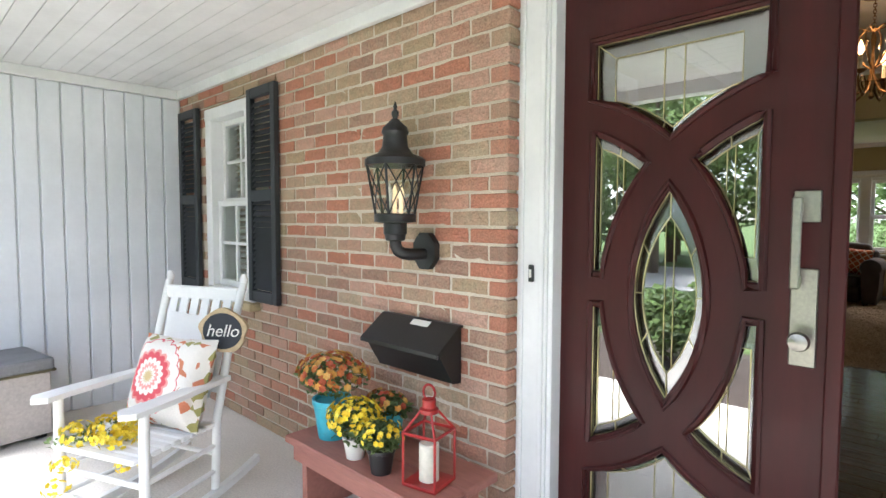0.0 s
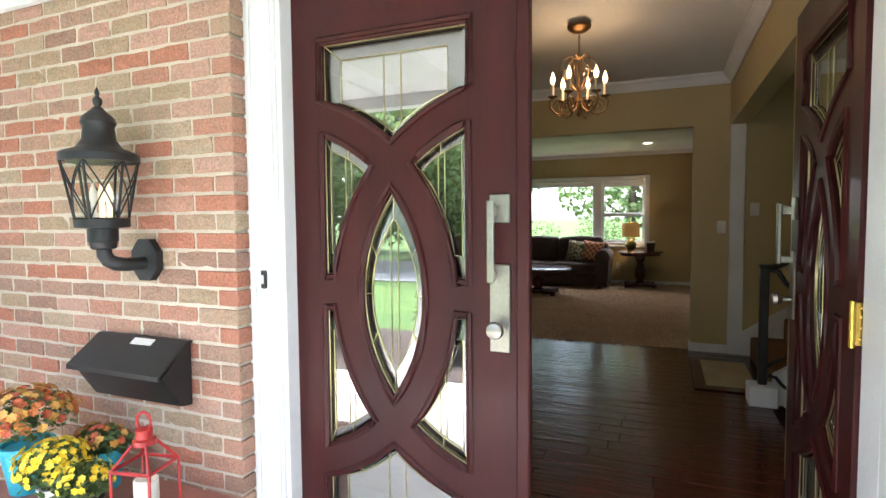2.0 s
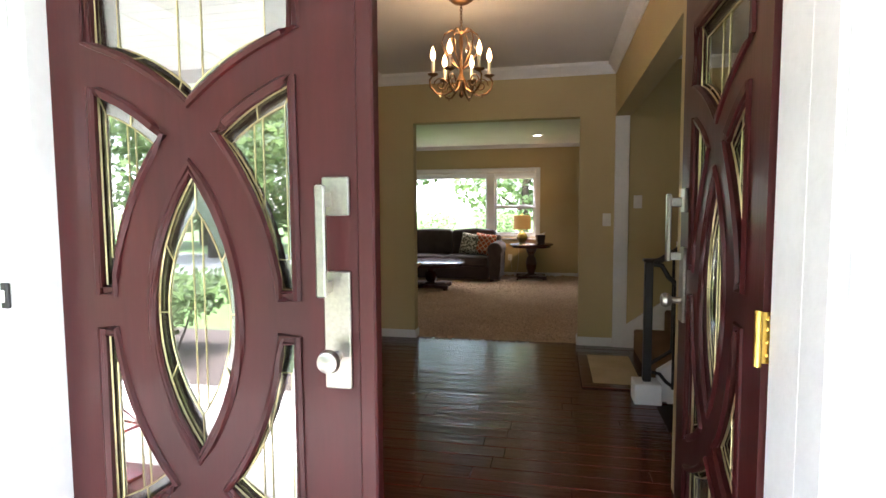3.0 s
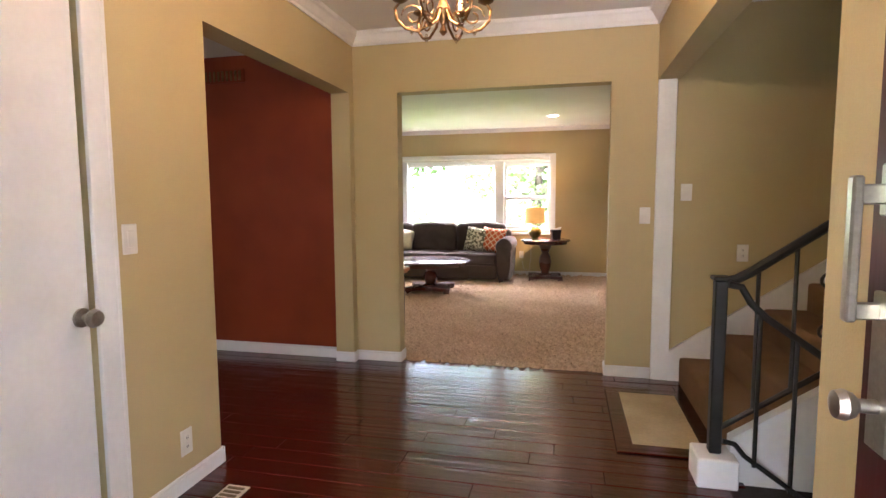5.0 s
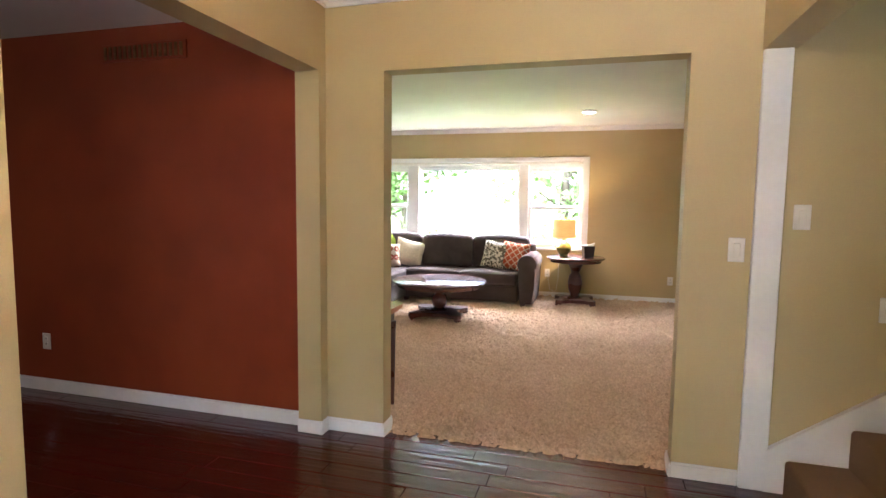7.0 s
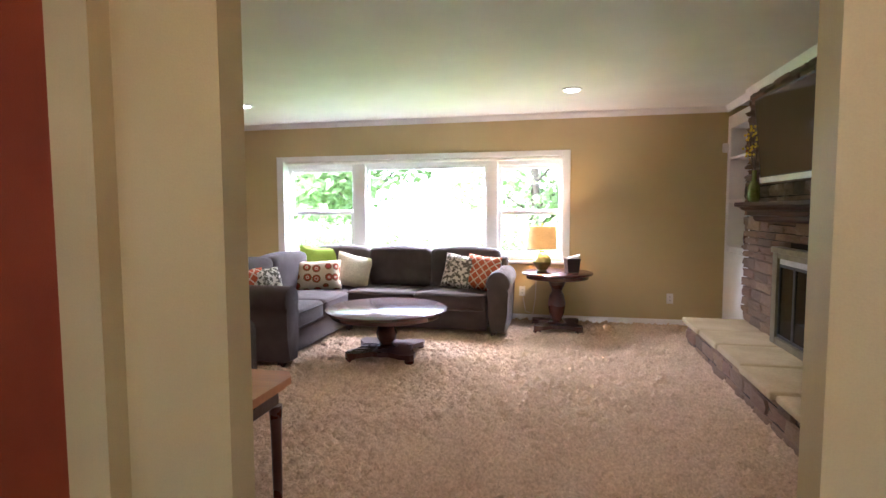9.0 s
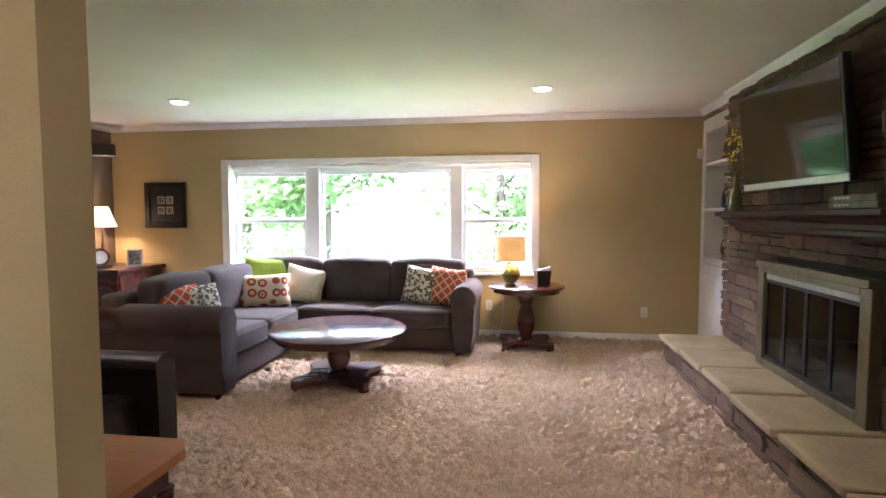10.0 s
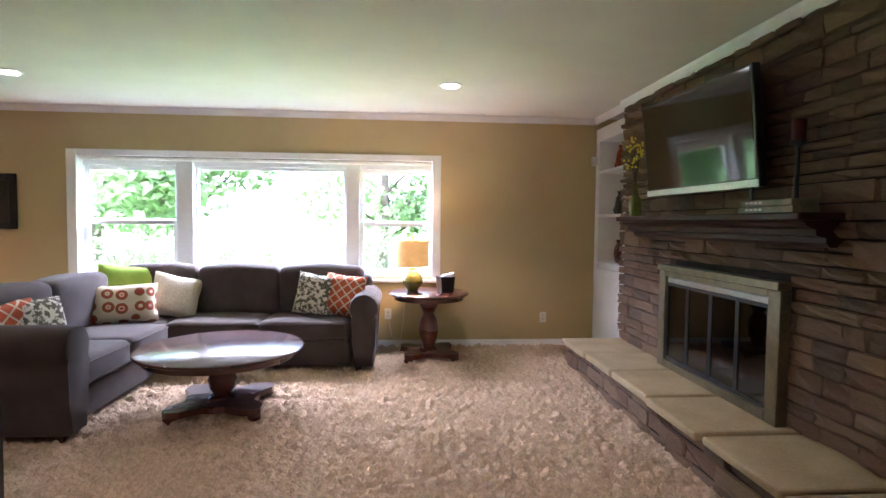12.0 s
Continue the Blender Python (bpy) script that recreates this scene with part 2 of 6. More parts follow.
def tube(bm, pts, r, seg=8, closed=False, r_end=None):
    pts = [Vector(p) for p in pts]
    n = len(pts)
    rings = []
    up = Vector((0.13, 0.21, 0.97)).normalized()
    for i, p in enumerate(pts):
        a = pts[(i - 1) % n] if (closed or i > 0) else p
        b = pts[(i + 1) % n] if (closed or i < n - 1) else p
        d = (b - a).normalized()
        s = d.cross(up)
        if s.length < 0.05:
            s = d.cross(Vector((1, 0, 0)))
        s.normalize()
        u = s.cross(d)
        rr = r if r_end is None else r + (r_end - r) * i / max(1, n - 1)
        rings.append([bm.verts.new(p + s * rr * math.cos(2 * math.pi * k / seg) + u * rr * math.sin(2 * math.pi * k / seg)) for k in range(seg)])
    for i in range(n if closed else n - 1):
        a, b = rings[i], rings[(i + 1) % n]
        for k in range(seg):
            bm.faces.new((a[k], a[(k + 1) % seg], b[(k + 1) % seg], b[k]))
    if not closed:
        bm.faces.new(list(reversed(rings[0])))
        bm.faces.new(rings[-1])


def prism(bm, outline, lo, hi, axis="Z"):
    """An outline of (a, b) pushed along an axis: Z: (x, y); Y: (x, z); X: (y, z)."""
    def place(p, h):
        return {"Z": (p[0], p[1], h), "Y": (p[0], h, p[1]), "X": (h, p[0], p[1])}[axis]
    a = [bm.verts.new(place(p, lo)) for p in outline]
    b = [bm.verts.new(place(p, hi)) for p in outline]
    n = len(outline)
    for i in range(n):
        bm.faces.new((a[i], a[(i + 1) % n], b[(i + 1) % n], b[i]))
    bm.faces.new(list(reversed(a)))
    bm.faces.new(b)


def part(name, bm, material, parent=None, label="", smooth=False, loc=None):
    bmesh.ops.recalc_face_normals(bm, faces=bm.faces)
    me = bpy.data.meshes.new(name)
    bm.to_mesh(me)
    bm.free()
    me.materials.append(M[material] if isinstance(material, str) else material)
    if smooth:
        me.shade_smooth()
        me.set_sharp_from_angle(angle=radians(38))
    ob = new(name, me)
    if parent:
        ob.parent = parent
    if loc:
        ob.matrix_basis = loc
    return tagged(ob, label)


def thing(name, label, category, place=(0, 0, 0), turn=0, group=""):
    ob = new(name)
    ob.matrix_basis = pose(*place, 0, 0, turn)
    return tagged(ob, label, category, group)


def structure(name, boxes, material, label="", bevel=0.0):
    bm = bmesh.new()
    for b in boxes:
        box(bm, *b, bevel=bevel)
    return tagged(part(name, bm, material), label, "", "", "structure")


def boxpart(name, b, material, parent=None, label="", bevel=0.004, seg=1):
    bm = bmesh.new()
    box(bm, *b, bevel=bevel, seg=seg)
    return part(name, bm, material, parent, label)


# large structure
PORCH = -0.10
XL, XR = -1.35, 0.876            # foyer side walls
YF, YB = 1.55, 5.28              # foyer front and back wall faces
LR_C, FO_C = 2.478, 2.555          # ceilings
YW = 10.40                       # living room window wall

ground = structure("ground", [], "grass", "mown green lawn round the house")
bm = bmesh.new()
for half, cx, cy in ((600, 0, 0), (1.4, 2.2, 3.9)):
    ring = [bm.verts.new((cx + sx * half, cy + sy * half, -0.32)) for sx, sy in ((-1, -1), (1, -1), (1, 1), (-1, 1))]
    for i in range(4):
        bm.edges.new((ring[i], ring[(i + 1) % 4]))
bmesh.ops.triangle_fill(bm, use_beauty=True, use_dissolve=False, edges=bm.edges[:])
bmesh.ops.recalc_face_normals(bm, faces=bm.faces)
bm.to_mesh(ground.data)
bm.free()
structure("pavement", [(-4.4, 3.2, -1.0, 1.45, -0.34, PORCH)], "concrete", "smooth concrete porch floor", 0.01)
structure("path", [(-0.6, 0.9, -9.0, -1.0, -0.40, -0.30)], "drive", "pale concrete garden path")
structure("road", [(-14, 16, -15.0, -9.0, -0.40, -0.295)], "drive", "pale concrete driveway")

# front wall, brick over a mortar core
structure("wall_front", [(-4.5, -3.73, 1.2765, YF, -0.35, 2.5), (-3.73, -3.15, 1.2765, YF, -0.35, 0.72), (-3.73, -3.15, 1.2765, YF, 2.0, 2.5), (-3.15, -1.10, 1.2765, YF, -0.35, 2.5), (-1.10, 0.87, 1.345, YF, 2.2, 2.5)], "mortar", "front wall of mottled red brick with pale mortar")
structure("wall_front_bay", [(0.92, 3.4, 1.30, YF, 0.90, 2.5), (0.92, 3.4, 1.33, YF, -0.35, 0.90), (0.85, 0.92, 1.41, YF, -0.35, 2.5)], "siding", "white panel over a brick base beside the door")
structure("wall_front_inner", [(-4.6, -3.73, YF, YF + 0.02, -0.2, 2.7), (-3.15, -1.0, YF, YF + 0.02, -0.2, 2.7), (-3.73, -3.15, YF, YF + 0.02, -0.2, 0.72), (-3.73, -3.15, YF, YF + 0.02, 2.0, 2.7), (0.9, 3.4, YF, YF + 0.02, -0.2, 2.7), (-1.0, 0.9, YF, YF + 0.02, 2.12, 2.7)], "tan_paint")
# door jambs and casing
structure("trim_door", [(-1.10, -0.955, 1.335, 1.56, PORCH, 2.12), (-0.955, -0.935, 1.345, 1.56, PORCH, 2.12), (0.828, 0.845, 1.30, 1.405, PORCH, 2.12), (0.829, 0.849, 1.405, 1.558, PORCH, 2.085), (0.845, 0.925, 1.262, 1.40, PORCH, 2.12), (-1.10, 0.925, 1.335, 1.40, 2.12, 2.24), (-0.935, 0.828, 1.34, 1.56, 2.085, 2.12),
    (-1.075, -1.057, 1.323, 1.335, PORCH, 2.13), (-0.985, -0.965, 1.325, 1.335, PORCH, 2.12), (0.862, 0.876, 1.252, 1.262, PORCH, 2.12), (0.895, 0.912, 1.250, 1.262, PORCH, 2.13)], "white_paint", "white painted door casing", 0.003)
structure("threshold", [(-0.955, 0.845, 1.27, 1.56, PORCH, 0.0)], "steel")

# porch ceiling of narrow boards, trim and far side wall
bm = bmesh.new()
for i in range(20):
    y0 = 1.27 - 0.1 * (i + 1)
    box(bm, -4.3, 3.4, y0 + 0.004, y0 + 0.1, 2.243, 2.27)
box(bm, -4.3, 3.4, -0.73, 1.27, 2.252, 2.5)
tagged(part("ceiling_porch", bm, "white_paint"), "white beadboard porch ceiling", "", "", "structure")
structure("trim_porch", [(-4.28, 3.3, 1.235, 1.268, 2.175, 2.243), (-4.28, -4.25, -0.73, 1.235, 2.175, 2.243)], "white_paint", "", 0.004)
side = structure("wall_porch_side", [(-4.5, -4.30, -1.0, 1.284, -0.35, 2.5)], "siding", "white vertical board siding")
bm = bmesh.new()
box(bm, -4.302, -4.28, 0.004, 0.126, 0, 2.275, bevel=0.006)
sboard = part("board", bm, "siding", side, loc=pose(0, 1.136, PORCH))
for i in range(1, 16):
    copy_thing(sboard, pose(0, 1.136 - 0.13 * i, PORCH))
structure("porch_beam", [(-4.5, 3.4, -0.85, -0.73, 2.15, 2.5)], "white_paint")
for px in (-4.2, 2.6):
    col = thing("porch_post", "white square porch post", "post", (px, -0.79, PORCH), group="porch posts")
    boxpart("shaft", (-0.06, 0.06, -0.06, 0.06, 0.12, 2.26), "white_paint", col)
    boxpart("plinth", (-0.09, 0.09, -0.09, 0.09, 0, 0.12), "white_paint", col)

# foyer
structure("floor_base", [(-4.6, 1.0, YF, 5.40, -0.2, -0.012), (1.0, 3.4, 3.86, 5.40, -1.5, -0.012)], "stone_joint")
structure("wall_foyer_left", [(XL - 0.15, XL, YF, 2.05, 0, FO_C), (XL - 0.15, XL, 2.87, 3.52, 0, FO_C), (XL - 0.15, XL, 2.05, 2.87, 2.06, FO_C), (XL - 0.15, XL, 3.52, 5.20, 2.10, FO_C), (XL - 0.15, XL, 5.20, YB, 0, FO_C)], "tan_paint", "warm tan painted wall")
structure("wall_foyer_back", [(XL, -0.992, YB, 5.40, 0, FO_C), (-0.992, 0.574, YB, 5.40, 2.097, FO_C), (0.574, 1.72, YB, 5.40, 0, FO_C), (1.72, 3.4, YB, 5.40, -1.5, FO_C)], "tan_paint", "warm tan painted wall")
structure("wall_foyer_right", [(XR, XR + 0.14, YF, 2.72, 0, FO_C), (XR, XR + 0.14, 2.72, YB, 2.09, FO_C)], "tan_paint", "warm tan painted wall")
structure("ceiling_foyer", [(XL - 0.15, XR + 0.14, YF, YB, FO_C, 2.7)], "ceiling_paint", "pale flat ceiling")
structure("wall_dining_red", [(-4.6, XL - 0.15, YB, 5.40, 0, 2.6)], "red_paint", "deep red painted wall")
structure("wall_dining", [(-4.6, -4.5, YF, YB, 0, 2.6)], "tan_paint")
structure("wall_closet", [(-2.2, -2.1, YF, 3.52, 0, 2.6), (-2.1, XL - 0.15, 3.42, 3.52, 0, 2.6)], "tan_paint")
structure("ceiling_dining", [(-4.6, XL - 0.15, YF, YB, 2.46, 2.7)], "ceiling_paint")
structure("wall_stair", [(1.026, 3.4, 2.60, 2.72, -1.5, 2.6), (3.3, 3.4, 2.6, YB, -1.5, 2.6)], "tan_paint")
structure("ceiling_stair", [(XR + 0.14, 3.4, 2.5, YB, FO_C, 2.7)], "ceiling_paint")
structure("floor_lower", [(1.0, 3.4, 2.5, 3.9, -1.5, -1.3)], "stair_carpet")


def crown(name, runs, z, size=0.09):
    """Moulding along straight runs: (x0, y0, x1, y1, nx, ny), n pointing into the room."""
    bm = bmesh.new()
    prof = [(0, 0), (0.012, 0), (0.016, 0.018), (0.03, 0.03), (0.055, 0.062), (0.072, 0.072), (0.076, size), (0, size)]
    k = size / 0.095
    prof = [(a * k, b * k if b < size else b) for a, b in prof]
    for x0, y0, x1, y1, nx, ny in runs:
        rows = []
        for x, y in ((x0, y0), (x1, y1)):
            rows.append([bm.verts.new((x + nx * a, y + ny * a, z - size + b)) for a, b in prof])
        for i in range(len(prof)):
            j = (i + 1) % len(prof)
            bm.faces.new((rows[0][i], rows[0][j], rows[1][j], rows[1][i]))
        bm.faces.new(rows[0])
        bm.faces.new(list(reversed(rows[1])))
    return tagged(part(name, bm, "white_paint"), "white crown moulding", "", "", "structure")


crown("trim_crown_foyer", [(XL, YB, XR, YB, 0, -1), (XL, YF, XL, YB, 1, 0), (XR, YF, XR, YB, -1, 0)], FO_C, 0.095)
crown("trim_crown_living", [(-5.17, YW, 1.78, YW, 0, -1), (-5.17, 5.40, -5.17, YW, 1, 0), (1.73, 5.40, 1.73, 9.57, -1, 0), (1.78, 9.57, 1.78, YW, -1, 0)], LR_C, 0.065)


def baseboard(name, runs, h=0.08):
    bm = bmesh.new()
    for x0, x1, y0, y1 in runs:
        box(bm, x0, x1, y0, y1, 0, h - 0.012, bevel=0.003)
        dx, dy = (0.004, 0) if x1 - x0 < y1 - y0 else (0, 0.004)
        box(bm, x0 + dx, x1 - dx, y0 + dy, y1 - dy, h - 0.012, h)
    return tagged(part(name, bm, "white_paint"), "white painted skirting", "", "", "structure")


baseboard("baseboard_foyer", [(XL, -0.992, YB - 0.014, YB), (0.574, 0.876, YB - 0.014, YB), (XL, XL + 0.014, 2.965, 3.52), (XL - 0.15, XL + 0.014, 3.52, 3.534), (XL - 0.15, XL + 0.014, 5.186, 5.20), (XL, XL + 0.014, 5.20, YB - 0.014), (-0.992, -0.978, YB - 0.014, 5.40), (0.560, 0.574, YB - 0.014, 5.40), (XL, XL + 0.014, YF, 1.95)])
baseboard("baseboard_dining", [(-4.5, XL - 0.15, YB - 0.014, YB)], 0.09)
baseboard("baseboard_living", [(-5.17, 1.78, YW - 0.014, YW), (-5.17, -0.992, 5.40, 5.414), (0.574, 1.6, 5.40, 5.414), (-5.17, -5.326, 5.414, YW)], 0.08)

# living room
WX0, WX1, WZ0, WZ1 = -3.60, 0.0, 0.79, 1.99
structure("wall_living_window", [(-5.32, WX0 - 0.04, YW, 10.62, 0, LR_C), (WX1 + 0.04, 2.4, YW, 10.62, 0, LR_C), (WX0 - 0.04, WX1 + 0.04, YW, 10.62, 0, WZ0 - 0.035), (WX0 - 0.04, WX1 + 0.04, YW, 10.62, WZ1 + 0.03, LR_C)], "tan_paint", "tan painted wall with a wide window")
structure("wall_living_left", [(-5.32, -5.17, 5.40, YW, 0, LR_C)], "dark_brown", "dark brown painted wall")
structure("wall_living_front", [(-5.32, -4.6, 5.28, 5.40, 0, LR_C)], "tan_paint")
structure("wall_living_right", [(1.77, 2.4, 5.40, 9.57, 0, LR_C), (2.15, 2.4, 9.57, YW, 0, LR_C)], "stone_joint")
structure("ceiling_living", [(-5.32, 2.4, 5.40, 10.62, LR_C, 2.7)], "ceiling_paint", "pale flat ceiling")
structure("roof", [(-5.4, 3.6, 1.2, 11.0, 2.7, 2.85)], "stone_joint")
structure("floor_living_base", [(-5.32, 2.4, 5.40, 10.62, -0.2, -0.02)], "stone_joint")
# deep-pile carpet
NX, NY = 430, 313
xs, ys = np.linspace(-5.17, 1.78, NX), np.linspace(5.33, YW, NY)
rng = np.random.default_rng(4)
h = rng.random((NY, NX))
hs = (h + np.roll(h, 1, 0) + np.roll(h, 1, 1) + np.roll(h, (1, 1), (0, 1))) / 4
gx, gy = np.meshgrid(xs, ys)
gx = gx + (rng.random((NY, NX)) - 0.5) * 0.007
gy = gy + (rng.random((NY, NX)) - 0.5) * 0.010
gz = -0.034 + 0.088 * (0.65 * hs + 0.35 * h)
gy[0, :], gz[0, :] = 5.325, -0.012
verts = np.stack([gx, gy, gz], -1).reshape(-1, 3).tolist()
idx = np.arange(NX * NY).reshape(NY, NX)
faces = np.stack([idx[:-1, :-1], idx[:-1, 1:], idx[1:, 1:], idx[1:, :-1]], -1).reshape(-1, 4).tolist()
me = bpy.data.meshes.new("carpet")
me.from_pydata(verts, [], faces)
me.materials.append(M["carpet"])
me.shade_smooth()
tagged(new("carpet", me), "beige deep-pile wall-to-wall carpet", "carpet", "", "structure")


# windows
def sash(parent, x0, x1, z0, z1, y, w=0.045, bars=0, d=0.045):
    fr = bmesh.new()
    for b in ((x0, x0 + w, z0, z1), (x1 - w, x1, z0, z1), (x0 + w, x1 - w, z0, z0 + w), (x0 + w, x1 - w, z1 - w, z1)):
        box(fr, b[0], b[1], y - d / 2, y + d / 2, b[2], b[3], bevel=0.004)
    s = part("sash", fr, "white_paint", parent)
    if bars:
        for i in range(1, bars + 1):
            zz = z0 + (z1 - z0) * i / (bars + 1)
            boxpart("glazing_bar", (x0 + w, x1 - w, y - 0.010, y + 0.010, zz - 0.010, zz + 0.010), "white_paint", s, bevel=0.002)
        xm = (x0 + x1) / 2
        boxpart("glazing_bar", (xm - 0.010, xm + 0.010, y - 0.012, y + 0.012, z0 + w, z1 - w), "white_paint", s, bevel=0.002)
    p = boxpart("pane", (x0 + w, x1 - w, y - 0.003, y + 0.003, z0 + w, z1 - w), "glass", s, bevel=0)
    p.visible_shadow = False
    return s


win = tagged(thing("window_1", "wide white three-part window with sash side lights", "window"), kind="structure")
fr = bmesh.new()
for b in ((-3.70, WX0, 10.385, 10.62, 0.72, 2.05), (WX1, 0.09, 10.385, 10.62, 0.72, 2.05), (WX0, WX1, 10.385, 10.62, 1.985, 2.05), (-2.66, -2.49, 10.46, 10.61, WZ0, 1.985), (-0.92, -0.776, 10.46, 10.61, WZ0, 1.985), (WX0, WX1, 10.44, 10.62, 0.74, WZ0), (WX0, WX1, 10.50, 10.61, 1.90, 1.985)):
    box(fr, *b, bevel=0.005)
part("window_frame", fr, "white_paint", win)
boxpart("window_sill", (-3.72, 0.11, 10.35, 10.46, 0.70, 0.735), "white_paint", win, bevel=0.006)
boxpart("blind_roll", (WX0 + 0.01, WX1 - 0.01, 10.41, 10.45, 1.945, 1.985), "plastic_white", win, "rolled-up shade", bevel=0.01)
for a, b in ((WX0, -2.66), (-0.776, WX1)):
    sash(win, a, b, 1.31, 1.90, 10.57)
    sash(win, a, b, WZ0, 1.335, 10.52)
sash(win, -2.49, -0.92, WZ0, 1.90, 10.55, 0.03)

win2 = tagged(thing("window_2", "white sash window with blinds behind it", "window"), kind="structure")
fr = bmesh.new()
for b in ((-3.79, -3.70, 1.25, 1.45, 0.74, 2.03), (-3.19, -3.10, 1.25, 1.45, 0.74, 2.03), (-3.79, -3.10, 1.245, 1.45, 1.95, 2.03), (-3.79, -3.10, 1.25, 1.45, 0.70, 0.78)):
    box(fr, *b, bevel=0.006)
part("window_frame", fr, "white_paint", win2)
boxpart("window_sill", (-3.84, -3.05, 1.20, 1.30, 0.66, 0.71), "slab", win2, "pale stone sill", bevel=0.006)
sash(win2, -3.70, -3.19, 1.36, 1.95, 1.36, 0.04, 1)
sash(win2, -3.70, -3.19, 0.78, 1.38, 1.32, 0.04, 1)
for i in range(26):
    bm = bmesh.new()
    z = 0.80 + i * 0.044
    prism(bm, [(1.42, z), (1.45, z + 0.022), (1.452, z + 0.020), (1.422, z - 0.002)], -3.70, -3.19, "X")
    part("blind_slat", bm, "plastic_white", win2)


def shutter(x0, x1):
    s = thing("shutter", "charcoal black louvred wooden shutter on brick wall", "shutter", (x0, 1.262, 0.728), group="shutters beside the window")
    w, h = x1 - x0, 1.335
    bm = bmesh.new()
    for b in ((0, 0.05, 0, h), (w - 0.05, w, 0, h), (0.05, w - 0.05, 0, 0.07), (0.05, w - 0.05, h - 0.06, h), (0.05, w - 0.05, h * 0.5 - 0.035, h * 0.5 + 0.035)):
        box(bm, b[0], b[1], -0.034, 0.0, b[2], b[3], bevel=0.003)
    part("stile_frame", bm, "shutter_paint", s)
    for i in range(34):
        z = 0.08 + i * 0.0355
        if abs(z - h * 0.5) < 0.05 or z > h - 0.085:
            continue
        bm = bmesh.new()
        prism(bm, [(-0.028, z), (-0.006, z + 0.034), (-0.001, z + 0.034), (-0.023, z)], 0.05, w - 0.05, "X")
        part("louvre", bm, "shutter_paint", s)
    return s


shutter(-3.115, -2.77)
shutter(-4.235, -3.90)


# front doors
DOOR_Z = 0.9975
R_IN, R_OUT, C_X, G_W = 0.6, 0.714, 0.48, 0.275


def arc(cx, r, x0, x1, n, up=1):
    return [(x0 + (x1 - x0) * i / n, up * math.sqrt(max(0, r * r - (x0 + (x1 - x0) * i / n - cx) ** 2))) for i in range(n + 1)]


def door_openings():
    """Outlines of the seven lights of a leaf, about its middle."""
    top = [(-G_W, 0.885)] + arc(-C_X, R_OUT, -G_W, 0, 8) + arc(C_X, R_OUT, 0, G_W, 8)[1:] + [(G_W, 0.885)]
    cross = (R_IN ** 2 - R_OUT ** 2) / (4 * C_X)
    wing_top = arc(-C_X, R_IN, -G_W, cross, 8)
    wing = wing_top + [(C_X - math.sqrt(R_OUT ** 2 - z * z), z) for z in [wing_top[-1][1] * (1 - i / 8) + 0.0625 * i / 8 for i in range(1, 9)]] + [(-G_W, 0.0625)]
    eye = [(math.sqrt(R_IN ** 2 - z * z) - C_X, z) for z in [0.36 * (1 - i / 8) for i in range(17)]]
    eye = eye[:-1] + [(-x, z) for x, z in reversed(eye)][:-1]
    def flip(o, sx, sz):
        return [(x * sx, z * sz) for x, z in o]
    return [top, flip(top, 1, -1), wing, flip(wing, -1, 1), flip(wing, 1, -1), flip(wing, -1, -1), eye]


def inset(o, k, shift=0.0):
    cx, cz = sum(p[0] for p in o) / len(o), sum(p[1] for p in o) / len(o)
    return [(cx + (x - cx) * k, cz + (z - cz) * k) for x, z in o]


